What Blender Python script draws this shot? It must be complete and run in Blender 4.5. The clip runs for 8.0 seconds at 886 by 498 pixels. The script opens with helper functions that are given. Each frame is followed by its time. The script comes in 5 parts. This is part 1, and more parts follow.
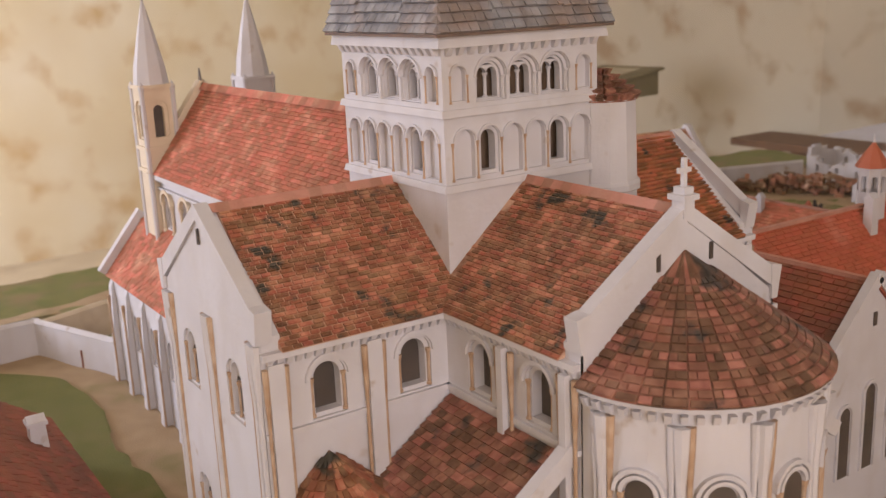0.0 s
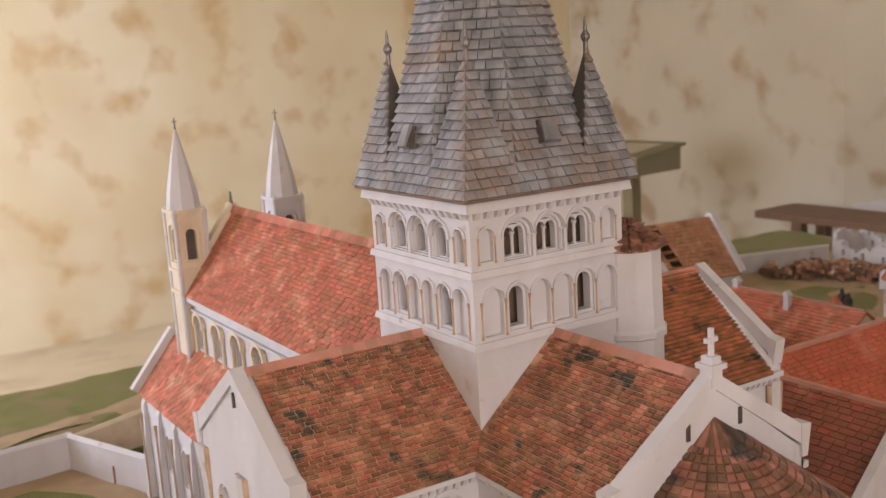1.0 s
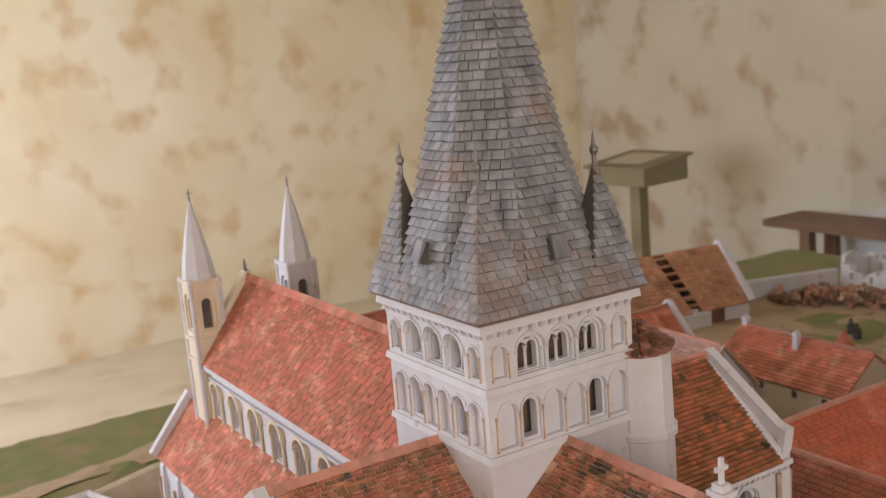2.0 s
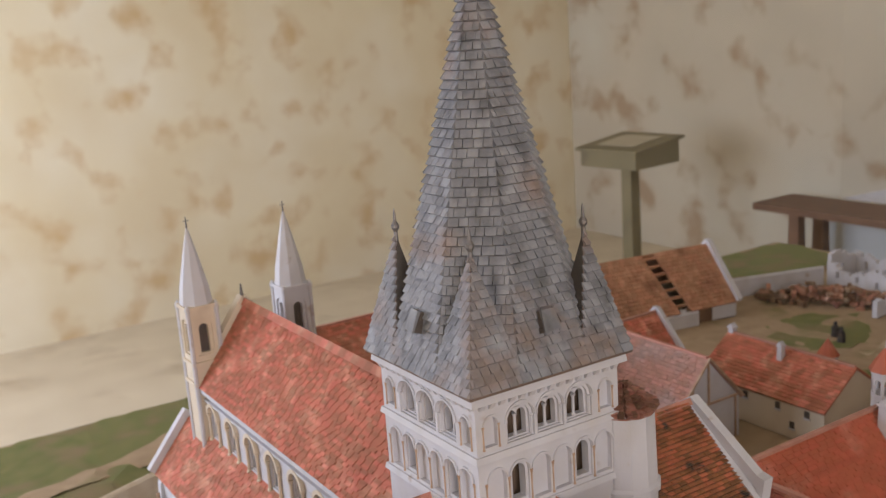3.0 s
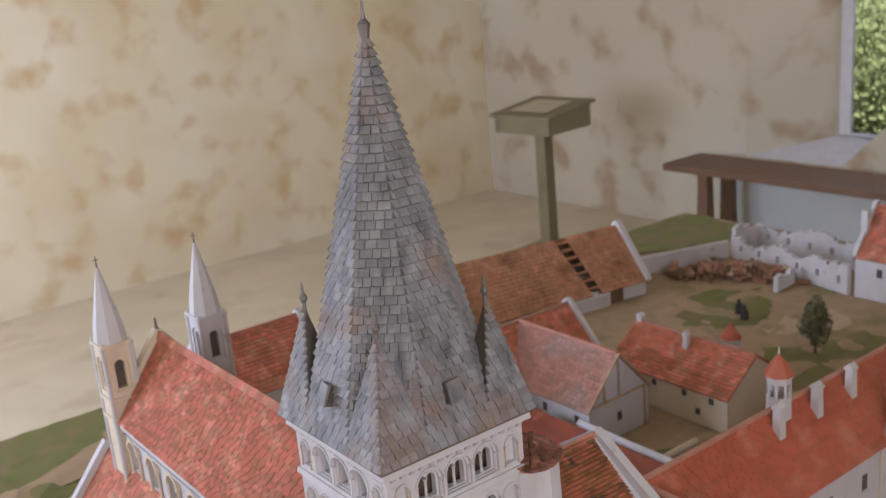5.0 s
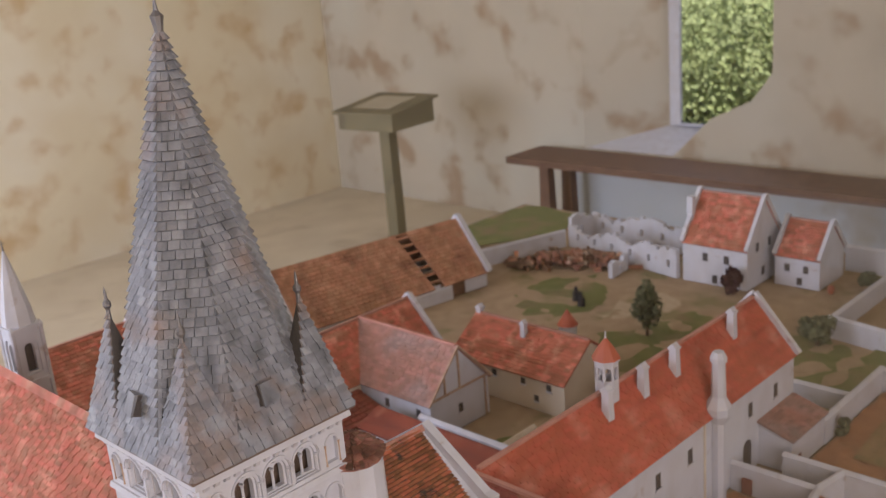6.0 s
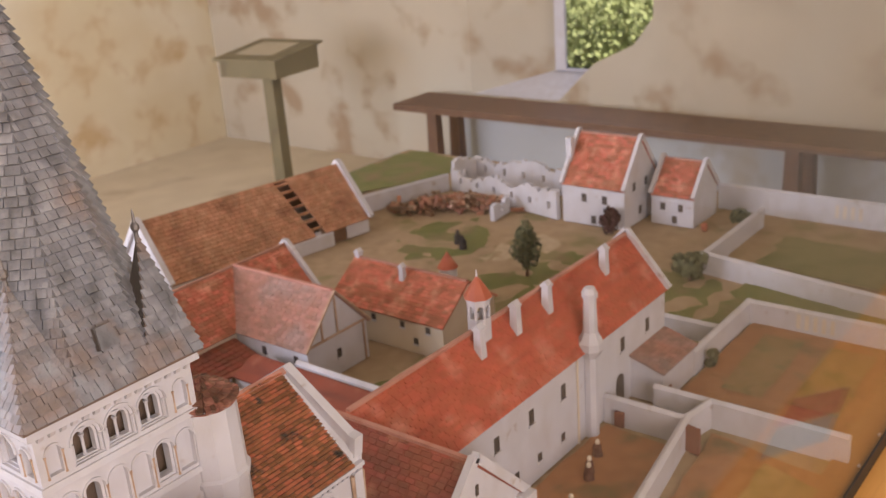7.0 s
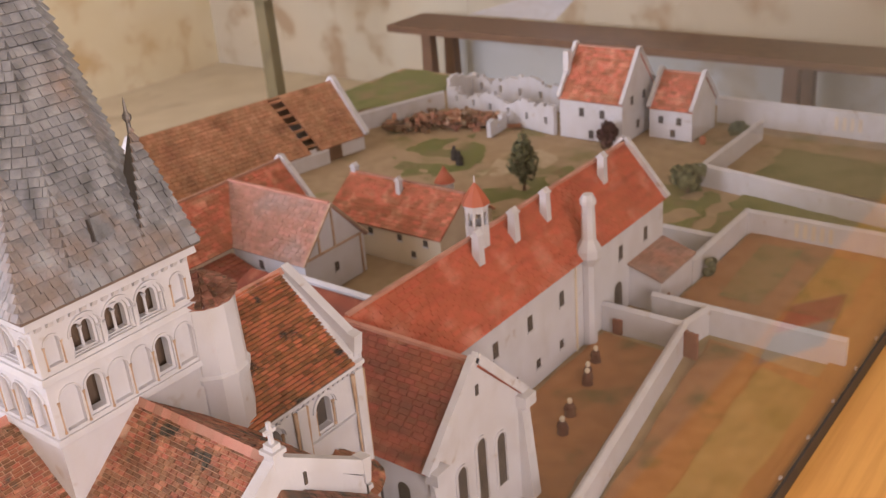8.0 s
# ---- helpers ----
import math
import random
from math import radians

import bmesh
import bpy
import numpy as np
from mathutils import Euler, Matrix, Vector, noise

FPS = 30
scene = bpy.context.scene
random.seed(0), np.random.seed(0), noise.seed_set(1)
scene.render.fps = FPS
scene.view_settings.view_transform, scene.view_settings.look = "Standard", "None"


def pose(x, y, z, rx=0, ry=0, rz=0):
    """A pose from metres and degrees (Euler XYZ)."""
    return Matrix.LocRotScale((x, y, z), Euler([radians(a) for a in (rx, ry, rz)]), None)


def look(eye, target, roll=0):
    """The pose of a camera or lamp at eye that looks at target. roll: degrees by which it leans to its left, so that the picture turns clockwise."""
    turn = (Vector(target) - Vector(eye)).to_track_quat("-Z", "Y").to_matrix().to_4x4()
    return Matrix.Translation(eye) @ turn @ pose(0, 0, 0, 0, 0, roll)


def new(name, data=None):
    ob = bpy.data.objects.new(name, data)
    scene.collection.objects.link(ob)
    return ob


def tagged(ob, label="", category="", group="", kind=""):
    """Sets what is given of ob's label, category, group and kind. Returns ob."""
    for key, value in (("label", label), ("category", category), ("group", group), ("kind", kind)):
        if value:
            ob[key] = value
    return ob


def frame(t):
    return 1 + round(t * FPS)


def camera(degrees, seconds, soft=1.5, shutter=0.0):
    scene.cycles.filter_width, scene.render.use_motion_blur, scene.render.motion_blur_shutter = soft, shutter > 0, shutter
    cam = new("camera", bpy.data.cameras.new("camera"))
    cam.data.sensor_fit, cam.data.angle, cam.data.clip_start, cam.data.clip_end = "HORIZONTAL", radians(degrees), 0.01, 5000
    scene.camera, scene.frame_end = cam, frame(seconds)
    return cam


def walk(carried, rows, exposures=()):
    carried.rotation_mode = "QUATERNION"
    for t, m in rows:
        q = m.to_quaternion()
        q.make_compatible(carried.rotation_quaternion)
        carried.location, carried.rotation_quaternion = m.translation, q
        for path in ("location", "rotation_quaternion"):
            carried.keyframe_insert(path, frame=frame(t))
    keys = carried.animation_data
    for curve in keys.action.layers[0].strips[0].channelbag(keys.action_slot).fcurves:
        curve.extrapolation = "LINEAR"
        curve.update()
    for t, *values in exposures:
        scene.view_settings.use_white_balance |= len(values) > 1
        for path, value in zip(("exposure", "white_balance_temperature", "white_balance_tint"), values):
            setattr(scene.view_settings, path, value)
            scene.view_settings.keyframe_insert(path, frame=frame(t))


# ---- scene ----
# plan units are scaled by U to metres (the building model is about 1:50)
U = 0.72
cam = camera(47.6, 8.0, soft=1.3)
cam.data.dof.use_dof, cam.data.dof.focus_distance, cam.data.dof.aperture_fstop = True, 1.12, 9.5
PATH = [
    (0, (-0.648, -0.921, 0.725), (0.417, 0.697, 0.227), -2.5),
    (0.5, (-0.645, -0.922, 0.774), (0.429, 0.724, 0.4), -2.8),
    (1, (-0.647, -0.919, 0.823), (0.398, 0.745, 0.451), -3.6),
    (1.5, (-0.641, -0.922, 0.894), (0.371, 0.756, 0.491), -4.5),
    (2, (-0.645, -0.921, 0.952), (0.385, 0.75, 0.572), -4.6),
    (3.5, (-0.646, -0.939, 1.131), (0.39, 0.696, 0.629), -4.0),
    (4, (-0.635, -0.932, 1.177), (0.402, 0.69, 0.635), -5.0),
    (5.5, (-0.606, -0.969, 1.222), (0.633, 0.497, 0.66), -5.0),
    (6, (-0.575, -0.976, 1.207), (0.774, 0.378, 0.618), -4.9),
    (6.5, (-0.546, -0.981, 1.193), (0.86, 0.28, 0.533), -4.7),
    (7, (-0.523, -0.999, 1.174), (0.93, 0.185, 0.477), -4.3),
    (7.5, (-0.527, -1.0, 1.147), (0.913, 0.163, 0.391), -4.6),
    (8, (-0.53, -0.996, 1.127), (0.88, 0.157, 0.301), -4.9),
]
walk(cam, [(t, look(eye, target, roll)) for t, eye, target, roll in PATH],
     [(0, 0.0, 6600, 24), (1.5, 0.05, 6400, 20), (3.5, -0.11, 5800, 17), (5.5, -0.02, 5650, 19), (6.5, 0.20, 6100, 23), (7, 0.44, 6300, 25), (8, 0.52, 6400, 26)])

# ---------------------------------------------------------------- light
FLOOR, CEIL = -1.37, 4.16
world = bpy.data.worlds.new("sky")
scene.world = world
world.use_nodes = True
wn = world.node_tree
sky = wn.nodes.new("ShaderNodeTexSky")
sky.sky_type, sky.sun_disc = "NISHITA", False
sky.sun_elevation, sky.sun_rotation = radians(51), radians(225)
wn.links.new(sky.outputs[0], wn.nodes["Background"].inputs[0])
wn.nodes["Background"].inputs[1].default_value = 0.12


def window_light(name, at, target, w, h, watts, colour):
    lamp = bpy.data.lights.new(name, "AREA")
    lamp.shape, lamp.size, lamp.size_y, lamp.energy, lamp.color = "RECTANGLE", w * U, h * U, watts, colour
    ob = new(name, lamp)
    ob.matrix_world = look([U * c for c in at], [U * c for c in target])
    return ob


window_light("daylight_west_window", (-4.18, 5.05, 1.46), (0, 5.05, 1.06), 4.6, 3.5, 222, (0.86, 0.91, 1.0))
window_light("daylight_south_window", (-2.04, -5.04, 2.0), (-0.56, 0.46, 0.8), 2.7, 3.2, 84, (1.0, 0.90, 0.80))
window_light("daylight_east_window", (8.04, 3.3, 1.75), (0, 3.3, 0.8), 0.9, 1.3, 12, (1.0, 0.98, 0.92))
sun = bpy.data.lights.new("sun", "SUN")
sun.energy, sun.angle, sun.color = 5.0, radians(0.6), (1.0, 0.95, 0.86)
new("sun", sun).matrix_world = look((-4, -4, 7), (0, 0, 0))


# ---------------------------------------------------------------- materials
def mat(name, colours, scale=30.0, rough=0.75, bump=0.15, fine=220.0, metal=0.0, stain=None, stain_scale=6.0, stain_at=(0.55, 0.7), pieces=0.0, streak=None):
    """Noise between two colours, a stain in a third, fine relief; pieces: how far single pieces differ."""
    m = bpy.data.materials.new(name)
    m.use_nodes = True
    nt = m.node_tree
    n, l = nt.nodes, nt.links
    bsdf = n["Principled BSDF"]
    bsdf.inputs["Roughness"].default_value, bsdf.inputs["Metallic"].default_value = rough, metal
    co = n.new("ShaderNodeNewGeometry")

    def noise_tex(s, detail=4.0, sx=(1, 1, 1)):
        mp = n.new("ShaderNodeMapping")
        mp.inputs["Scale"].default_value = sx
        l.new(co.outputs["Position"], mp.inputs[0])
        t = n.new("ShaderNodeTexNoise")
        t.inputs["Scale"].default_value, t.inputs["Detail"].default_value = s, detail
        l.new(mp.outputs[0], t.inputs["Vector"])
        return t.outputs["Fac"]

    def ramp(src, lo, hi):
        r = n.new("ShaderNodeMapRange")
        r.inputs["From Min"].default_value, r.inputs["From Max"].default_value = lo, hi
        l.new(src, r.inputs["Value"])
        return r.outputs[0]

    def mix(f, a, b):
        x = n.new("ShaderNodeMix")
        x.data_type = "RGBA"
        for s, v in ((x.inputs["Factor"], f), (x.inputs["A"], a), (x.inputs["B"], b)):
            if isinstance(v, tuple):
                s.default_value = (*v, 1)
            elif isinstance(v, (int, float)):
                s.default_value = v
            else:
                l.new(v, s)
        return x.outputs["Result"]

    c = mix(ramp(noise_tex(scale), 0.3, 0.7), colours[0], colours[1])
    if streak:
        c = mix(ramp(noise_tex(streak[0], 3.0, streak[1]), 0.45, 0.75), c, streak[2])
    if stain:
        c = mix(ramp(noise_tex(stain_scale, 6.0), *stain_at), c, stain)
    if pieces:
        oi, ge, ad = n.new("ShaderNodeObjectInfo"), n.new("ShaderNodeNewGeometry"), n.new("ShaderNodeMath")
        ad.operation = "ADD"
        l.new(oi.outputs["Random"], ad.inputs[0])
        l.new(ge.outputs["Random Per Island"], ad.inputs[1])
        fr = n.new("ShaderNodeMath")
        fr.operation = "FRACT"
        l.new(ad.outputs[0], fr.inputs[0])
        hs = n.new("ShaderNodeHueSaturation")
        v = n.new("ShaderNodeMapRange")
        v.inputs["To Min"].default_value, v.inputs["To Max"].default_value = 1 - pieces, 1 + pieces
        l.new(fr.outputs[0], v.inputs["Value"])
        l.new(v.outputs[0], hs.inputs["Value"])
        hv = n.new("ShaderNodeMapRange")
        hv.inputs["To Min"].default_value, hv.inputs["To Max"].default_value = 0.5 + 0.03 * pieces, 0.5 - 0.03 * pieces
        l.new(fr.outputs[0], hv.inputs["Value"])
        l.new(hv.outputs[0], hs.inputs["Hue"])
        l.new(c, hs.inputs["Color"])
        c = hs.outputs[0]
    l.new(c, bsdf.inputs["Base Color"])
    b = n.new("ShaderNodeBump")
    b.inputs["Strength"].default_value, b.inputs["Distance"].default_value = bump, 0.002
    l.new(noise_tex(fine, 5.0), b.inputs["Height"])
    l.new(b.outputs[0], bsdf.inputs["Normal"])
    return m


WHITE = mat("painted_plaster", ((0.60, 0.59, 0.62), (0.54, 0.525, 0.545)), 14, 0.7, 0.35, 160, stain=(0.38, 0.29, 0.22), stain_scale=34, stain_at=(0.64, 0.78), streak=(30, (1, 1, 0.5), (0.52, 0.495, 0.495)))
CREAM = mat("cream_plaster", ((0.70, 0.60, 0.46), (0.62, 0.51, 0.37)), 14, 0.8, 0.25, 160, stain=(0.46, 0.34, 0.22), stain_scale=10, stain_at=(0.6, 0.8))
# brown of timbers and shafts; on shafts it also stands for shadow lines
OCHRE = mat("ochre_brown", ((0.36, 0.22, 0.13), (0.52, 0.38, 0.27)), 60, 0.8, 0.2)
DIM = mat("inside_shade_brown", ((0.11, 0.07, 0.045), (0.16, 0.10, 0.065)), 40, 0.8, 0.2)
DARKWIN = mat("dark_window", ((0.05, 0.04, 0.035), (0.09, 0.07, 0.06)), 40, 0.5, 0.1)
TILE = mat("old_clay_tiles", ((0.32, 0.108, 0.048), (0.20, 0.064, 0.032)), 26, 0.7, 0.5, 260, stain=(0.045, 0.040, 0.028), stain_scale=34, stain_at=(0.59, 0.66), pieces=0.45, streak=(60, (1, 1, 1), (0.46, 0.23, 0.125)))
TILE_O = mat("orange_clay_tiles", ((0.52, 0.17, 0.095), (0.40, 0.115, 0.06)), 18, 0.7, 0.5, 260, stain=(0.64, 0.30, 0.19), stain_scale=26, stain_at=(0.50, 0.72), pieces=0.28)
TILE_D = mat("dark_red_tiles", ((0.31, 0.075, 0.036), (0.21, 0.05, 0.027)), 12, 0.65, 0.4, 240, stain=(0.40, 0.15, 0.085), stain_scale=22, stain_at=(0.58, 0.76), pieces=0.22, streak=(14, (3, 0.3, 3), (0.16, 0.042, 0.026)))
TILE_R = mat("red_tiles", ((0.54, 0.13, 0.065), (0.43, 0.098, 0.048)), 9, 0.6, 0.35, 240, stain=(0.60, 0.24, 0.16), stain_scale=16, stain_at=(0.54, 0.75), pieces=0.12, streak=(14, (0.25, 3, 3), (0.36, 0.075, 0.04)))
TILE_G = mat("faded_red_tiles", ((0.41, 0.19, 0.13), (0.36, 0.185, 0.14)), 12, 0.7, 0.35, 240, stain=(0.33, 0.235, 0.205), stain_scale=9, stain_at=(0.45, 0.68), pieces=0.2)
THATCH = mat("brown_barn_tiles", ((0.44, 0.215, 0.115), (0.36, 0.165, 0.085)), 20, 0.85, 0.5, 200, stain=(0.24, 0.105, 0.055), stain_scale=12, stain_at=(0.52, 0.72), pieces=0.16, streak=(14, (3, 0.4, 3), (0.52, 0.29, 0.17)))
TILE_M = mat("mottled_clay_tiles", ((0.225, 0.092, 0.054), (0.155, 0.062, 0.038)), 46, 0.7, 0.5, 260, stain=(0.045, 0.038, 0.034), stain_scale=24, stain_at=(0.58, 0.66), pieces=0.5, streak=(60, (1, 1, 1), (0.36, 0.175, 0.115)))
TILE_N = mat("orange_brown_tiles", ((0.46, 0.175, 0.07), (0.30, 0.10, 0.042)), 30, 0.7, 0.5, 260, stain=(0.05, 0.04, 0.03), stain_scale=34, stain_at=(0.60, 0.67), pieces=0.45)
RIDGEM = mat("pinkish_ridge_tiles", ((0.50, 0.25, 0.185), (0.39, 0.165, 0.11)), 30, 0.7, 0.4, 240, pieces=0.2)
SLATE = mat("grey_slates", ((0.205, 0.212, 0.235), (0.315, 0.315, 0.335)), 40, 0.55, 0.8, 220, stain=(0.27, 0.20, 0.17), stain_scale=14, stain_at=(0.52, 0.70), pieces=0.18, streak=(55, (1, 1, 0.2), (0.12, 0.12, 0.13)))
SLATE_DARK = mat("slate_bed", ((0.20, 0.125, 0.09), (0.11, 0.085, 0.075)), 30, 0.8, 0.3)
GRASS = mat("model_grass", ((0.13, 0.15, 0.035), (0.20, 0.19, 0.06)), 22, 0.95, 0.9, 420, stain=(0.24, 0.17, 0.085), stain_scale=7, stain_at=(0.5, 0.7))
LAWN = mat("green_lawn", ((0.115, 0.125, 0.026), (0.155, 0.155, 0.042)), 30, 0.95, 0.9, 480, stain=(0.22, 0.18, 0.075), stain_scale=9, stain_at=(0.56, 0.76))
EARTH = mat("brown_earth", ((0.33, 0.14, 0.055), (0.42, 0.195, 0.08)), 26, 0.95, 0.9, 420, stain=(0.15, 0.11, 0.04), stain_scale=9, stain_at=(0.55, 0.70))
PATHM = mat("sandy_path", ((0.43, 0.31, 0.185), (0.34, 0.235, 0.135)), 24, 0.95, 0.9, 420, stain=(0.25, 0.205, 0.09), stain_scale=7, stain_at=(0.54, 0.66))
WOODD = mat("dark_brown_wood", ((0.13, 0.065, 0.035), (0.19, 0.10, 0.055)), 12, 0.6, 0.3, 120, streak=(9, (1, 14, 14), (0.08, 0.045, 0.03)))
PALE = mat("pale_sand", ((0.52, 0.41, 0.27), (0.44, 0.33, 0.21)), 30, 0.95, 0.8, 420, stain=(0.30, 0.25, 0.12), stain_scale=12, stain_at=(0.5, 0.65))
BED = mat("planted_soil", ((0.25, 0.17, 0.055), (0.32, 0.19, 0.08)), 30, 0.95, 0.9, 420, stain=(0.14, 0.135, 0.04), stain_scale=16, stain_at=(0.5, 0.65))
DRYBED = mat("dry_ochre_grass", ((0.32, 0.215, 0.075), (0.40, 0.27, 0.11)), 24, 0.95, 0.9, 420, stain=(0.20, 0.165, 0.05), stain_scale=8, stain_at=(0.5, 0.7))
MEADOW = mat("dry_lawn", ((0.19, 0.18, 0.065), (0.24, 0.21, 0.09)), 24, 0.95, 0.9, 420, stain=(0.13, 0.145, 0.04), stain_scale=8, stain_at=(0.5, 0.7))
OLIVE = mat("olive_painted_wood", ((0.17, 0.145, 0.075), (0.21, 0.175, 0.095)), 10, 0.6, 0.2, 90, stain=(0.13, 0.105, 0.06), stain_scale=6)
PAPER = mat("printed_panel", ((0.42, 0.36, 0.24), (0.48, 0.42, 0.30)), 12, 0.5, 0.05, 80)
OAK = mat("varnished_orange_wood", ((0.86, 0.47, 0.13), (0.80, 0.41, 0.105)), 4, 0.35, 0.1, 60, streak=(5, (0.5, 10, 10), (0.70, 0.33, 0.08)))
BORDER = mat("brown_border_wood", ((0.36, 0.16, 0.055), (0.30, 0.125, 0.042)), 6, 0.5, 0.15, 80, streak=(6, (0.6, 12, 12), (0.23, 0.09, 0.03)))
BLACK = mat("black_edging", ((0.025, 0.022, 0.02), (0.04, 0.035, 0.03)), 20, 0.5, 0.1)
STONE = mat("floor_stone", ((0.66, 0.57, 0.42), (0.58, 0.49, 0.35)), 3, 0.8, 0.3, 60, stain=(0.48, 0.39, 0.27), stain_scale=2)
WALLP = mat("stained_old_plaster", ((0.76, 0.66, 0.45), (0.70, 0.59, 0.39)), 1.6, 0.9, 0.35, 40, stain=(0.60, 0.43, 0.23), stain_scale=3.6, stain_at=(0.52, 0.70), streak=(1.1, (1, 1, 1), (0.80, 0.73, 0.57)))
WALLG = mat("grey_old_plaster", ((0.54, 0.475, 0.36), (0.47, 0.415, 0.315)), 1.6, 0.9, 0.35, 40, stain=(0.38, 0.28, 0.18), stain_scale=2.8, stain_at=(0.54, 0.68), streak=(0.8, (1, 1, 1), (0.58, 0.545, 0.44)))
CEILM = mat("white_ceiling", ((0.74, 0.70, 0.62), (0.68, 0.64, 0.56)), 3, 0.9, 0.2, 40)
DADO = mat("pale_blue_grey_paint", ((0.52, 0.54, 0.54), (0.46, 0.48, 0.47)), 3, 0.8, 0.2, 50, stain=(0.42, 0.38, 0.31), stain_scale=4)
FOLI = mat("dark_model_foliage", ((0.10, 0.11, 0.055), (0.155, 0.16, 0.08)), 40, 0.9, 0.5, 300, pieces=0.35)
FOLI_R = mat("purple_model_foliage", ((0.085, 0.03, 0.028), (0.06, 0.022, 0.022)), 40, 0.9, 0.5, 300, pieces=0.3)
FOLI_G = mat("garden_foliage", ((0.36, 0.42, 0.14), (0.46, 0.50, 0.21)), 2, 0.9, 0.5, 60, pieces=0.12)
ROBE = mat("brown_robe", ((0.10, 0.035, 0.022), (0.14, 0.05, 0.03)), 60, 0.9, 0.3)
ROBE_B = mat("black_robe", ((0.025, 0.02, 0.02), (0.035, 0.03, 0.03)), 60, 0.9, 0.3)
RUST = mat("red_brown_wood", ((0.25, 0.085, 0.05), (0.19, 0.065, 0.04)), 40, 0.8, 0.4)
REDPAPER = mat("red_print", ((0.55, 0.12, 0.09), (0.48, 0.10, 0.08)), 20, 0.5, 0.05, 80)
BLUEPAPER = mat("blue_grey_print", ((0.32, 0.42, 0.42), (0.24, 0.34, 0.36)), 20, 0.5, 0.05, 80)


def clear_glass():
    """Clear pane: see-through, with gloss that grows towards grazing views."""
    m = bpy.data.materials.new("clear_glass")
    m.use_nodes = True
    n, l = m.node_tree.nodes, m.node_tree.links
    n.remove(n["Principled BSDF"])
    see, gloss, mix, lw = n.new("ShaderNodeBsdfTransparent"), n.new("ShaderNodeBsdfGlossy"), n.new("ShaderNodeMixShader"), n.new("ShaderNodeLayerWeight")
    see.inputs[0].default_value = (0.985, 0.99, 0.985, 1)
    gloss.inputs["Roughness"].default_value = 0.0
    lw.inputs["Blend"].default_value = 0.5
    steep, share = n.new("ShaderNodeMath"), n.new("ShaderNodeMath")
    steep.operation, share.operation = "POWER", "MULTIPLY_ADD"
    steep.inputs[1].default_value, share.inputs[1].default_value, share.inputs[2].default_value = 5.0, 0.97, 0.02
    l.new(lw.outputs["Facing"], steep.inputs[0])
    l.new(steep.outputs[0], share.inputs[0])
    l.new(share.outputs[0], mix.inputs[0])
    l.new(see.outputs[0], mix.inputs[1])
    l.new(gloss.outputs[0], mix.inputs[2])
    l.new(mix.outputs[0], n["Material Output"].inputs[0])
    return m


GLASS = clear_glass()
LEAD = mat("dull_metal", ((0.16, 0.15, 0.15), (0.22, 0.20, 0.19)), 40, 0.5, 0.2, metal=0.6)


# ---------------------------------------------------------------- building helpers
class G:
    """Collects vertices and faces in plan units."""

    def __init__(self):
        self.v, self.f = [], []

    def add(self, pts, faces):
        k = len(self.v)
        self.v += [Vector(p) for p in pts]
        self.f += [tuple(k + i for i in f) for f in faces]
        return self

    def poly(self, *pts):
        return self.add(pts, [tuple(range(len(pts)))])

    def prism(self, base, top):
        n = len(base)
        fs = [tuple(range(n))[::-1], tuple(range(n, 2 * n))] + [(i, (i + 1) % n, n + (i + 1) % n, n + i) for i in range(n)]
        return self.add(list(base) + list(top), fs)

    def box(self, x0, y0, z0, x1, y1, z1):
        return self.prism([(x0, y0, z0), (x1, y0, z0), (x1, y1, z0), (x0, y1, z0)], [(x0, y0, z1), (x1, y0, z1), (x1, y1, z1), (x0, y1, z1)])

    def bar(self, a, b, w, h):
        """A beam of width w and height h from a to b."""
        a, b = Vector(a), Vector(b)
        d = (b - a).normalized()
        s = d.cross(Vector((0, 0, 1)))
        s = Vector((1, 0, 0)) if s.length < 1e-3 else s.normalized()
        t = s.cross(d).normalized()
        c = [s * (w / 2) * i + t * (h / 2) * j for i, j in ((-1, -1), (1, -1), (1, 1), (-1, 1))]
        return self.prism([a + q for q in c], [b + q for q in c])

    def sweep(self, pts, out, w, h):
        """A moulding of width w (outwards) and height h along a line of points."""
        pts, out = [Vector(p) for p in pts], Vector(out).normalized()
        k = len(self.v)
        for i, p in enumerate(pts):
            d = (pts[min(i + 1, len(pts) - 1)] - pts[max(i - 1, 0)]).normalized()
            t = out.cross(d).normalized()
            self.v += [p + out * w / 2 * a + t * h / 2 * b for a, b in ((-1, -1), (1, -1), (1, 1), (-1, 1))]
        n = len(pts)
        self.f += [(k, k + 1, k + 2, k + 3), (k + 4 * n - 4, k + 4 * n - 3, k + 4 * n - 2, k + 4 * n - 1)]
        for i in range(n - 1):
            for e in range(4):
                a, b = k + 4 * i + e, k + 4 * i + (e + 1) % 4
                self.f.append((a, b, b + 4, a + 4))
        return self

    def lathe(self, x, y, profile, n=12, start=0.0, sweep=2 * math.pi):
        """Turns (radius, z) pairs about the upright through x, y."""
        full = sweep > 6.2
        m = n if full else n + 1
        k = len(self.v)
        for r, z in profile:
            for i in range(m):
                a = start + sweep * i / n
                self.v.append(Vector((x + r * math.cos(a), y + r * math.sin(a), z)))
        for j in range(len(profile) - 1):
            for i in range(n):
                p, q = i, (i + 1) % m
                self.f.append((k + j * m + p, k + j * m + q, k + (j + 1) * m + q, k + (j + 1) * m + p))
        if full:
            self.f.append(tuple(k + i for i in range(m))[::-1])
            self.f.append(tuple(k + (len(profile) - 1) * m + i for i in range(m)))
        return self


HOME, SOLID = {}, (WHITE, CREAM, DARKWIN, OLIVE, WALLP, WALLG)


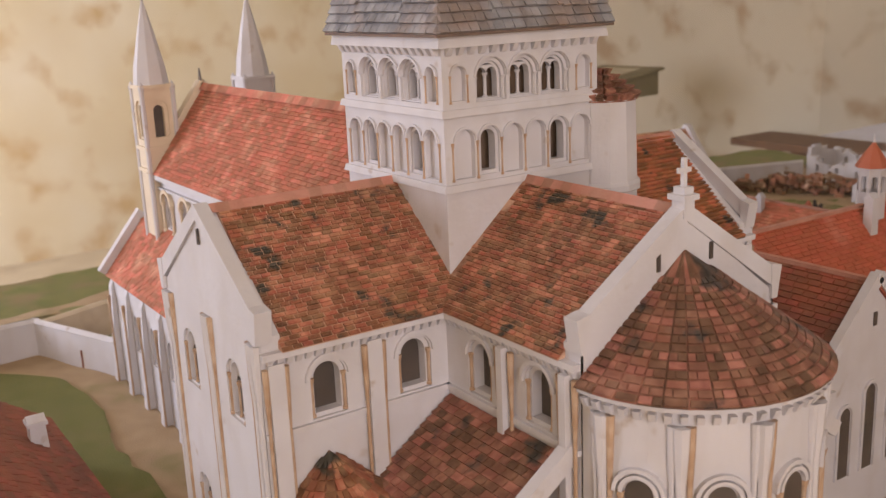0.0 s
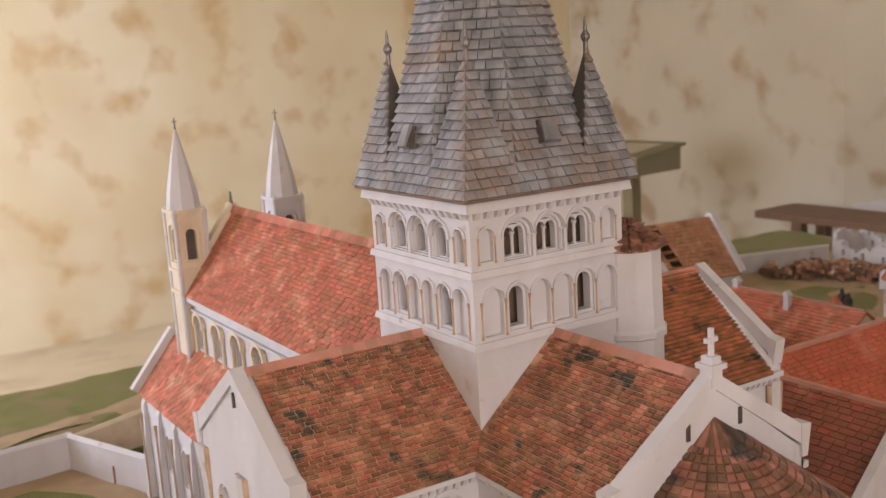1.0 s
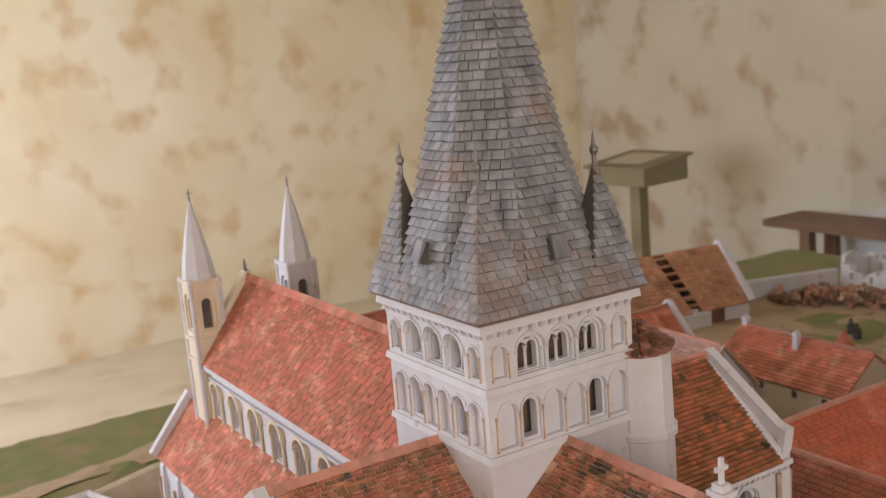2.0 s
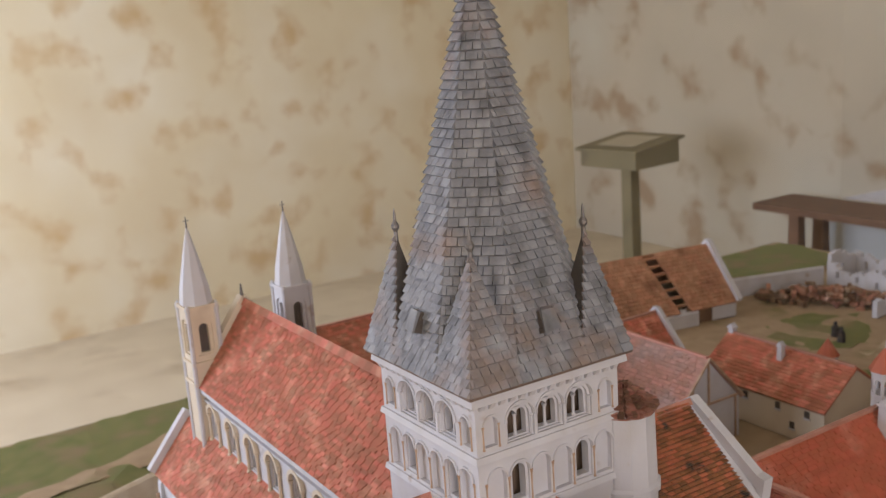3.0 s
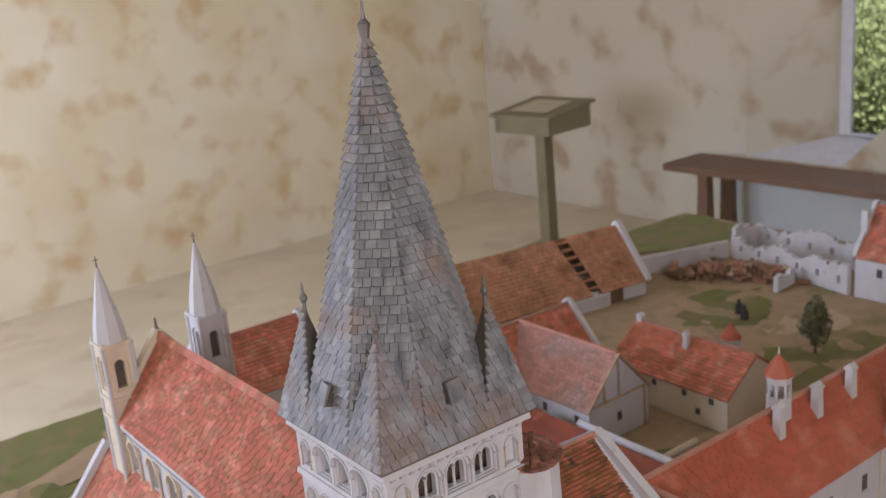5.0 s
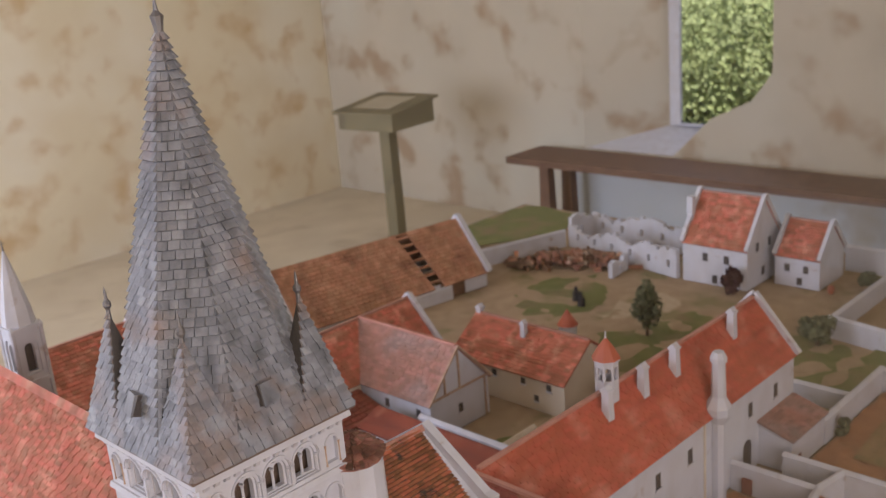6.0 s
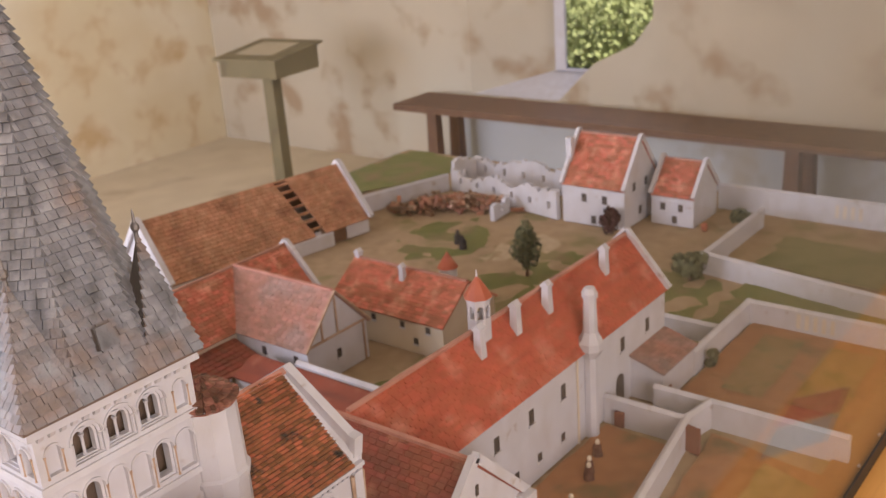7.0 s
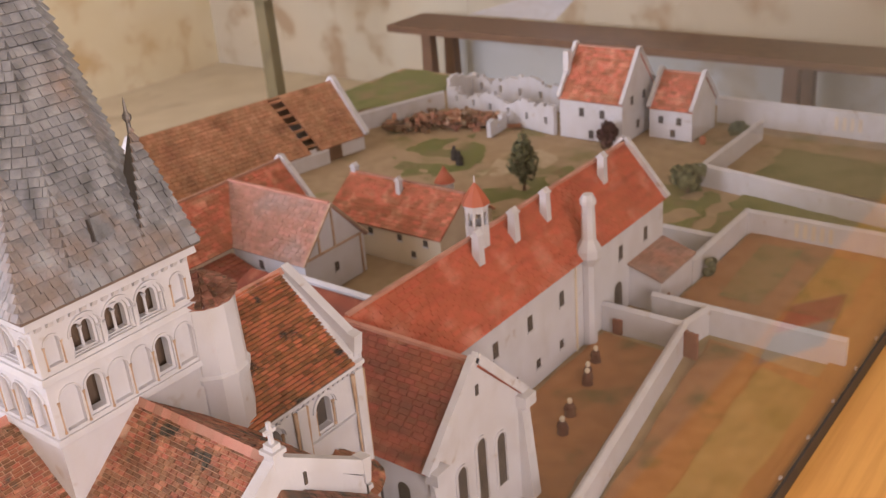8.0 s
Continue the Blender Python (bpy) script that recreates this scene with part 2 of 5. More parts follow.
def to_mesh(name, g, material, origin):
    me = bpy.data.meshes.new(name)
    me.from_pydata([tuple((p - origin) * U) for p in g.v], [], g.f)
    me.materials.append(material)
    if material in SOLID:
        bm = bmesh.new()
        bm.from_mesh(me)
        bmesh.ops.remove_doubles(bm, verts=bm.verts, dist=2e-5)
        bm.to_mesh(me)
        bm.free()
    me.validate()
    return me


def thing(name, at, label, category, group="", kind="", yaw=0.0):
    """An Empty that carries the parts of one thing; its parts are given in plan places."""
    ob = new(name)
    ob.empty_display_size = 0.02
    ob.matrix_world = pose(at[0] * U, at[1] * U, at[2] * U)
    HOME[ob.name] = Vector(at)
    return tagged(ob, label, category, group, kind)


def part(name, g, material, parent, label="", kind=""):
    ob = new(name, to_mesh(name, g, material, HOME[parent.name]))
    ob.parent = parent
    HOME[ob.name] = HOME[parent.name]
    return tagged(ob, label, kind=kind)


def single(name, g, material, at, label, category, group="", kind=""):
    """A thing of one mesh."""
    ob = new(name, to_mesh(name, g, material, Vector(at)))
    ob.location = [c * U for c in at]
    HOME[ob.name] = Vector(at)
    return tagged(ob, label, category, group, kind)


UNIT = {}


def piece(name, parent, m, g_unit, material):
    """One piece of many alike: shares its mesh, placed by a matrix in plan units."""
    key = (name, material.name, id(g_unit))
    if key not in UNIT:
        me = bpy.data.meshes.new(name)
        me.from_pydata([tuple(p) for p in g_unit.v], [], g_unit.f)
        me.materials.append(material)
        UNIT[key] = me
    ob = new(name, UNIT[key])
    ob.parent = parent
    ob.matrix_local = Matrix.Scale(U, 4) @ Matrix.Translation(-HOME[parent.name]) @ m
    return ob


def arch(c, half, sill, spring, n=8):
    """Outline of a round-headed opening, anticlockwise from the lower left."""
    pts = [(c - half, sill), (c + half, sill)]
    pts += [(c + half * math.cos(math.pi * i / n), spring + half * math.sin(math.pi * i / n)) for i in range(n + 1)]
    return pts


def panel(g, origin, along, normal, w, z0, z1, openings, back=None):
    """An upright wall face with round-headed openings. Each opening: (centre, [(half, sill, spring, depth), ...], closed)."""
    o, a, nn = Vector(origin), Vector(along).normalized(), Vector(normal).normalized()

    def at(u, z, d=0.0):
        p = o + a * u - nn * d
        return (p.x, p.y, z)

    u = 0.0
    for c, steps, closed in sorted(openings, key=lambda q: q[0]):
        half, sill, spring, _ = steps[0]
        if c - half > u + 1e-5:
            g.poly(at(u, z0), at(c - half, z0), at(c - half, z1), at(u, z1))
        if sill > z0 + 1e-5:
            g.poly(at(c - half, z0), at(c + half, z0), at(c + half, sill), at(c - half, sill))
        line = arch(c, *steps[0][:3])
        head = line[2:]
        for (x0, y0), (x1, y1) in zip(head, head[1:]):
            g.poly(at(x0, y0), at(x0, z1), at(x1, z1), at(x1, y1))
        depth = 0.0
        for k, (h, s, sp, d) in enumerate(steps):
            line = arch(c, h, s, sp)
            m = len(line)
            if k:
                old = arch(c, *steps[k - 1][:3])
                for i in range(m):
                    g.poly(at(*old[i], depth), at(*old[(i + 1) % m], depth), at(*line[(i + 1) % m], depth), at(*line[i], depth))
            for i in range(m):
                g.poly(at(*line[i], depth), at(*line[(i + 1) % m], depth), at(*line[(i + 1) % m], d), at(*line[i], d))
            depth = d
        if closed:
            g.poly(*[at(*q, depth) for q in line])
        elif back is not None:
            back.poly(*[at(*q, depth - 0.001) for q in line])
        u = c + half
    if w > u + 1e-5:
        g.poly(at(u, z0), at(w, z0), at(w, z1), at(u, z1))
    return g


SLAB = G()
SLAB.prism([(0.02, 0, 0.02), (0.98, 0, 0.02), (0.98, 1.12, -0.3), (0.02, 1.12, -0.3)], [(0.05, 0.03, 1.0), (0.95, 0.03, 1.0), (0.95, 1.12, 0.1), (0.05, 1.12, 0.1)])


def shades(dark, parent):
    """Dark sheets in place of the shade inside each window, a part each."""
    for f in dark.f:
        part("window_shade", G().poly(*[dark.v[i] for i in f]), DARKWIN, parent)


def courses(bl, br, tr, tl, rows, tile, thick, seed, slack=0.25):
    """Frames for overlapping tiles on a slope: bottom left, bottom right, top right, top left."""
    rnd = random.Random(seed)
    bl, br, tr, tl = (Vector(q) for q in (bl, br, tr, tl))
    out = []
    for r in range(rows):
        f0, f1 = r / rows, (r + 1) / rows
        a0, b0, a1 = bl.lerp(tl, f0), br.lerp(tr, f0), bl.lerp(tl, f1)
        width = (b0 - a0).length
        if width < tile * 0.3:
            continue
        b1 = br.lerp(tr, f1)
        ex = (b0 - a0).normalized()
        up = ((a1 + b1) / 2 - (a0 + b0) / 2)
        nz = ex.cross(up).normalized()
        height = (up - ex * up.dot(ex)).length
        cuts = [0.0]
        u = tile * (0.5 if r % 2 else 1.0) * rnd.uniform(0.8, 1.1)
        while u < width - tile * 0.4:
            cuts.append(u)
            u += tile * rnd.uniform(1 - slack, 1 + slack)
        cuts.append(width)
        # the pieces at the hips keep inside the slope
        cuts[0], cuts[-1] = max(0.0, (a1 - a0).dot(ex)) * 0.6, width - max(0.0, (b0 - b1).dot(ex)) * 0.6
        lean = (up - ex * up.dot(ex)).normalized()
        for u0, u1 in zip(cuts, cuts[1:]):
            if u1 - u0 < tile * 0.1:
                continue
            p = a0 + ex * u0 + lean * rnd.uniform(-0.03, 0.03) * height
            m = Matrix.Identity(4)
            m.col[0][:3] = ex * (u1 - u0)
            m.col[1][:3] = lean * height
            m.col[2][:3] = nz * thick * rnd.uniform(0.8, 1.25)
            m.col[3][:3] = p
            out.append(m)
    return out


def lay(g, frames, unit=None):
    u = unit or SLAB
    for m in frames:
        g.add([m @ q for q in u.v], u.f)
    return g


SLATE_SLAB = G()
SLATE_SLAB.prism([(0.0, 0.0, -0.3), (1.0, 0.0, -0.3), (1.0, 1.06, -0.3), (0.0, 1.06, -0.3)], [(0.05, 0.10, 1.0), (0.95, 0.10, 1.0), (0.975, 1.0, 0.08), (0.025, 1.0, 0.08)])
FLAT = G()
FLAT.prism([(0.04, 0.08, -0.2), (0.96, 0.08, -0.2), (0.96, 0.95, -0.2), (0.04, 0.95, -0.2)], [(0.07, 0.14, 1.0), (0.93, 0.14, 1.0), (0.93, 0.90, 0.75), (0.07, 0.90, 0.75)])
LONG = G()
LONG.prism([(0.0, 0.16, -0.2), (1.0, 0.16, -0.2), (1.0, 1.02, -0.3), (0.0, 1.02, -0.3)], [(0.02, 0.20, 1.0), (0.98, 0.20, 1.0), (0.98, 1.0, 0.35), (0.02, 1.0, 0.35)])
BACKING = mat("dark_smooth_brown", ((0.10, 0.085, 0.07), (0.065, 0.055, 0.05)), 30, 0.8, 0.3, 160)
JOINT = mat("pale_mortar", ((0.62, 0.40, 0.28), (0.46, 0.25, 0.16)), 30, 0.85, 0.4, 220, stain=(0.22, 0.10, 0.06), stain_scale=18, stain_at=(0.52, 0.64))


def slope(parent, name, bed, tiles, bl, br, tr, tl, rows, tile, thick, seed, label=""):
    """A roof slope: a bed and one joined layer of tiles on it."""
    g = G()
    flat = tiles is TILE
    lay(g, courses(bl, br, tr, tl, rows, tile, thick, seed), FLAT if flat else SLAB)
    nn = (Vector(br) - Vector(bl)).cross(Vector(tl) - Vector(bl)).normalized() * 0.006
    bed = G().prism([Vector(q) - nn for q in (bl, br, tr, tl)], [Vector(q) + nn * 0.05 for q in (bl, br, tr, tl)])
    roof = part(name, bed, JOINT if flat else tiles, parent, label)
    layer = new("tile_layer", to_mesh("tile_layer", g, tiles, HOME[parent.name]))
    layer.parent = parent if parent.parent else roof
    return tagged(layer, kind="stuff")


# ---------------------------------------------------------------- the room
def wall_with_window(name, axis, at, thick, lo, hi, z0, z1, wlo, whi, wz0, wz1, material, label):
    """A wall across x or y with one opening through it."""
    g = G()

    def bx(a0, a1, b0, b1):
        if axis == "x":
            g.box(min(at, at + thick), a0, b0, max(at, at + thick), a1, b1)
        else:
            g.box(a0, min(at, at + thick), b0, a1, max(at, at + thick), b1)

    bx(lo, wlo, z0, z1), bx(whi, hi, z0, z1), bx(wlo, whi, z0, wz0), bx(wlo, whi, wz1, z1)
    return single(name, g, material, (at, lo, z0) if axis == "x" else (lo, at, z0), label, "wall", kind="structure")


X0, X1, Y0, Y1 = -4.07, 7.54, -4.93, 8.82
single("floor", G().box(X0 - 0.3, Y0 - 0.3, FLOOR - 0.1, X1 + 0.6, Y1 + 0.3, FLOOR), STONE, (0, 0, FLOOR), "worn pale beige stone floor of an old room", "floor", kind="structure")
single("ceiling", G().box(X0 - 0.3, Y0 - 0.3, CEIL, X1 + 0.6, Y1 + 0.3, CEIL + 0.1), CEILM, (0, 0, CEIL), "plain whitewashed ceiling of the old room", "ceiling", kind="structure")
single("wall_north", G().box(X0, Y1, FLOOR, X1, Y1 + 0.3, CEIL), WALLP, (0, Y1, FLOOR), "yellowed plaster wall with brown damp stains", "wall", kind="structure")
g = G()
WY0, WY1, WZ0, WZ1, XB = 2.75, 4.80, -0.52, 2.55, X1 + 0.56
g.box(X1, Y0, FLOOR, XB, WY0, CEIL).box(X1, WY1, FLOOR, XB, Y1, CEIL).box(X1, WY0, FLOOR, XB, WY1, WZ0).box(X1, WY0, WZ1, XB, WY1, CEIL)
# the splayed side of the window recess, and the broken corner of the wall in front of its sill
g.prism([(X1, WY1, WZ0), (XB, 4.10, WZ0), (XB, WY1, WZ0)], [(X1, WY1, WZ1), (XB, 4.10, WZ1), (XB, WY1, WZ1)])
low = [(WY0, WZ0), (3.76, WZ0), (3.36, -0.13), (2.95, 0.06), (2.86, 0.17), (WY0, 0.32)]
g.prism([(X1, y, z) for y, z in low], [(X1 + 0.16, y, z) for y, z in low])
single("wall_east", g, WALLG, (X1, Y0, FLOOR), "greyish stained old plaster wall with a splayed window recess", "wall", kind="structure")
wall_with_window("wall_west", "x", X0, -0.3, Y0, Y1, FLOOR, CEIL, 2.62, 7.48, -0.42, 3.35, WALLP, "yellowed plaster wall with a wide window")
wall_with_window("wall_south", "y", Y0, -0.3, X0, X1, FLOOR, CEIL, -3.53, -0.56, 0.38, 3.62, WALLP, "yellowed plaster wall with a wide window")


def window(name, axis, at, lo, hi, z0, z1, bars, rails=(0.07, 0.07, 0.07, 0.07)):
    """A frame in its opening; rails: widths at the low side, the high side, the bottom and the top."""
    c = (lo + hi) / 2
    p = (at, c, z0) if axis == "x" else (c, at, z0)
    w = thing(name, p, "white painted wooden window frame in the wall", "window", kind="structure")
    r0, r1, r2, r3 = rails
    g = G()
    for a0, a1, b0, b1 in ((lo, lo + r0, z0, z1), (hi - r1, hi, z0, z1), (lo + r0, hi - r1, z0, z0 + r2), (lo + r0, hi - r1, z1 - r3, z1)):
        g.box(at - 0.02, a0, b0, at + 0.02, a1, b1) if axis == "x" else g.box(a0, at - 0.02, b0, a1, at + 0.02, b1)
    part("window_frame", g, WHITE, w)
    for k in range(1, bars):
        a = lo + (hi - lo) * k / bars
        b = G().box(at - 0.015, a - 0.012, z0 + r2, at + 0.015, a + 0.012, z1 - r3) if axis == "x" else G().box(a - 0.012, at - 0.015, z0 + r2, a + 0.012, at + 0.015, z1 - r3)
        part("glazing_bar", b, WHITE, w)


window("window_1", "x", XB - 0.03, WY0 + 0.004, 4.10, -0.322, WZ1 - 0.004, 1, (0.05, 0.12, 0.02, 0.06))
window("window_2", "x", -4.27, 2.624, 7.476, -0.416, 3.346, 4)
window("window_3", "y", -5.13, -3.526, -0.564, 0.384, 3.616, 3)
# bright sill that slopes down into the room under the east window
single("window_sill", G().prism([(X1 + 0.01, WY0 + 0.004, WZ0 - 0.02), (XB, WY0 + 0.004, WZ0 - 0.02), (XB, 4.10, WZ0 - 0.02), (X1 + 0.01, WY1 - 0.004, WZ0 - 0.02)], [(X1 + 0.01, WY0 + 0.004, WZ0 + 0.004), (XB, WY0 + 0.004, -0.33), (XB, 4.10, -0.33), (X1 + 0.01, WY1 - 0.004, WZ0 + 0.004)]), WHITE, (X1, 3.7, WZ0), "whitewashed splayed sill below the window", "sill", kind="structure")
single("ground", G().box(-80, -80, -2.7, 80, 80, -2.6), LAWN, (0, 0, -2.7), "green lawn outside the building", "ground", kind="structure")


def leafy(g, cx, cy, cz, rx, rz, n, size, seed):
    """A crown: many small leaf cards on an uneven, gappy cloud of clumps."""
    rnd = random.Random(seed)
    clumps = []
    for _ in range(max(4, n // 40)):
        a, e, r = rnd.uniform(0, 6.283), rnd.uniform(-1, 1), rnd.uniform(0.35, 0.8)
        k = math.sqrt(1 - e * e)
        clumps.append((cx + rx * r * k * math.cos(a), cy + rx * r * k * math.sin(a), cz + rz * r * e, rnd.uniform(0.3, 0.55)))
    for _ in range(n):
        x, y, z, s = rnd.choice(clumps)
        d = Vector((rnd.gauss(0, 1), rnd.gauss(0, 1), rnd.gauss(0, 1))).normalized()
        p = Vector((x, y, z)) + Vector((d.x * rx, d.y * rx, d.z * rz)) * s * rnd.uniform(0.6, 1.0)
        t = d.orthogonal().normalized() * size * rnd.uniform(0.6, 1.3)
        b = d.cross(t).normalized() * size * rnd.uniform(0.5, 0.9)
        lift = d * size * 0.3
        g.add([p - t, p - b + lift, p + t, p + b + lift], [(0, 1, 2), (0, 2, 3)])
    return g


for k, (hx, hy, hr) in enumerate(((17.0, 7.0, 2.6), (17.6, 3.4, 2.7), (18.6, 10.4, 2.8), (21.5, 8.0, 3.2), (22.0, 12.5, 3.2))):
    t = thing("garden_shrub", (hx, hy, -2.6), "leafy green shrub in the garden outside the window", "shrub", "shrubs outside the window")
    part("trunk", G().lathe(hx, hy, [(0.12, -2.6), (0.08, -1.4), (0.04, -0.2)], 7), WOODD, t)
    part("crown", leafy(G(), hx, hy, -0.9, hr, 2.0, 16000, 0.06, 40 + k), FOLI_G, t)

# ---------------------------------------------------------------- furniture of the room
BX0, BX1, BY0, BY1 = -1.35, 4.02, -0.745, 2.70
t = thing("display_table", (1.3, 1.0, FLOOR), "wide wooden display table with a black edge", "table")
part("tabletop", G().box(BX0, BY0, -0.09, BX1, BY1, -0.03), OAK, t)
for a in ((BX0 - 0.012, BY0 - 0.014, BX1 + 0.012, BY0), (BX0 - 0.012, BY1, BX1 + 0.012, BY1 + 0.012), (BX0 - 0.012, BY0, BX0, BY1), (BX1, BY0, BX1 + 0.012, BY1)):
    part("edging", G().box(a[0], a[1], -0.09, a[2], a[3], 0.012 if a[3] < 0 else -0.006), BLACK, t, "thin black edging strip")
part("front_ledge", G().box(BX0 - 0.3, BY0 - 0.335, -0.10, BX1 + 0.1, BY0 - 0.0145, -0.035), OAK, t, "broad varnished orange wooden ledge")
part("border_strip", G().box(BX0 + 0.002, BY0 + 0.002, -0.012, BX1 - 0.002, BY0 + 0.075, 0.007), BORDER, t, "flat brown wooden border")
for x in (BX0 + 0.15, 1.3, BX1 - 0.15):
    for y in (BY0 + 0.15, BY1 - 0.15):
        part("leg", G().box(x - 0.06, y - 0.06, FLOOR, x + 0.06, y + 0.06, -0.09), OAK, t)

t = thing("glass_screen", (1.3, BY0 - 0.007, 0.0125), "clear upright glass screen along the table's front edge", "glass screen")
part("pane", G().box(BX0, BY0 - 0.0105, 0.0125, BX1, BY0 - 0.0035, 2.0), GLASS, t).visible_shadow = False
for k in range(28):
    x = BX0 + 0.1 + k * (BX1 - BX0 - 0.2) / 27
    part("glazing_pin", G().box(x - 0.006, BY0 - 0.0034, 0.0122, x + 0.006, BY0 + 0.003, 0.018), WHITE, t, "tiny pale pin holding the glass")
t = thing("leaflet", (2.05, -0.97, -0.034), "open printed leaflet lying on the wooden ledge", "leaflet")
LF = [Vector((1.76, -1.03, -0.0335)), Vector((1.97, -0.90, -0.0335)), Vector((2.34, -0.945, -0.0335)), Vector((2.17, -1.07, -0.0335))]


def leaf_strip(name, a, b, material, lift, label):
    """A strip of the leaflet between two fractions of its length."""
    q = [LF[0].lerp(LF[3], a), LF[1].lerp(LF[2], a), LF[1].lerp(LF[2], b), LF[0].lerp(LF[3], b)]
    up = Vector((0, 0, 0.001))
    part(name, G().prism([c + up * lift for c in q], [c + up * (lift + 1) for c in q]), material, t, label)


leaf_strip("sheet", 0.0, 1.0, PAPER, 0, "pale grey-green paper")
leaf_strip("cover_panel", 0.52, 0.98, REDPAPER, 1, "red printed panel")
leaf_strip("picture_panel", 0.04, 0.46, BLUEPAPER, 1, "grey-blue printed picture")

t = thing("reading_lectern", (5.98, 6.06, FLOOR), "olive-brown wooden lectern with a sloping information panel", "lectern")
LC, LA, LB = Vector((5.665, 5.676, 0)), Vector((1, 0.105, 0)).normalized(), Vector((-0.105, 1, 0)).normalized()


def lect(u, v, z):
    """u: away from the reader's edge, v: along it."""
    p = LC + LA * u + LB * v
    return (p.x, p.y, z)


DEEP, WIDE = 0.648, 0.702
LZ, RISE = -0.06, 0.0675
q = [(0, 0), (DEEP, 0), (DEEP, WIDE), (0, WIDE)]
part("box", G().prism([lect(u, v, LZ) for u, v in q], [lect(u, v, LZ + 0.160 + RISE * u / DEEP) for u, v in q]), OLIVE, t)
q2 = [(-0.04, -0.04), (DEEP + 0.04, -0.04), (DEEP + 0.04, WIDE + 0.04), (-0.04, WIDE + 0.04)]
part("lid", G().prism([lect(u, v, LZ + 0.161 + RISE * u / DEEP) for u, v in q2], [lect(u, v, LZ + 0.188 + RISE * u / DEEP) for u, v in q2]), OLIVE, t)
q2 = [(0.11, 0.12), (DEEP - 0.11, 0.12), (DEEP - 0.11, WIDE - 0.12), (0.11, WIDE - 0.12)]
part("information_panel", G().prism([lect(u, v, LZ + 0.193 + RISE * u / DEEP) for u, v in q2], [lect(u, v, LZ + 0.198 + RISE * u / DEEP) for u, v in q2]), PAPER, t, "pale printed panel")
PU, PV = DEEP / 2, WIDE / 2
part("post", G().prism([lect(PU + u, PV + v, FLOOR + 0.05) for u, v in ((-0.066, -0.066), (0.066, -0.066), (0.066, 0.066), (-0.066, 0.066))], [lect(PU + u, PV + v, LZ) for u, v in ((-0.062, -0.062), (0.062, -0.062), (0.062, 0.062), (-0.062, 0.062))]), OLIVE, t)
part("foot", G().prism([lect(PU + u, PV + v, FLOOR) for u, v in ((-0.33, -0.33), (0.33, -0.33), (0.33, 0.33), (-0.33, 0.33))], [lect(PU + u, PV + v, FLOOR + 0.05) for u, v in ((-0.3, -0.3), (0.3, -0.3), (0.3, 0.3), (-0.3, 0.3))]), OLIVE, t)

t = thing("long_bench", (7.0, 2.5, FLOOR), "long dark brown wooden bench along the wall", "bench")
part("seat", G().box(6.76, -1.7, -0.553, 7.35, 5.22, -0.486), WOODD, t)
for y in (4.79, 1.21, -1.36):
    for x in (6.87, 7.23):
        part("leg", G().prism([(x - 0.06, y - 0.07, FLOOR), (x + 0.06, y - 0.07, FLOOR), (x + 0.06, y + 0.07, FLOOR), (x - 0.06, y + 0.07, FLOOR)], [(x - 0.047, y - 0.054, -0.553), (x + 0.047, y - 0.054, -0.553), (x + 0.047, y + 0.054, -0.553), (x - 0.047, y + 0.054, -0.553)]), WOODD, t)
part("stretcher", G().box(7.03, -1.36, FLOOR + 0.13, 7.07, 4.79, FLOOR + 0.21), WOODD, t)
single("baseboard", G().box(X1 - 0.03, Y0, FLOOR, X1 - 0.003, 5.08, -0.75), DADO, (X1, 0, FLOOR), "pale grey-blue painted band along the foot of the wall", "baseboard", kind="structure")


# ---------------------------------------------------------------- the model's ground
def land(x, y):
    s = min(1, max(0, (-0.12 - x) / 0.12)) * min(1, max(0, (2.3 - y) / 0.4))
    return 0.045 * s * s * (3 - 2 * s)


g = G()
NX, NY = 150, 96
for j in range(NY + 1):
    for i in range(NX + 1):
        x, y = BX0 + (BX1 - BX0) * i / NX, BY0 + (BY1 - BY0) * j / NY
        g.v.append(Vector((x, y, land(x, y) + 0.004 * noise.noise((x * 9, y * 9, 0)) - 0.004)))
k = len(g.v)
for j in range(NY):
    for i in range(NX):
        a = j * (NX + 1) + i
        g.f.append((a, a + 1, a + NX + 2, a + NX + 1))
g.box(BX0, BY0, -0.03, BX1, BY1, -0.012)
ground_model = thing("model_terrain", (1.3, 1.0, -0.03), "modelled ground of earth and grass on the table", "terrain", kind="structure")
part("soil", g, PATHM, ground_model)


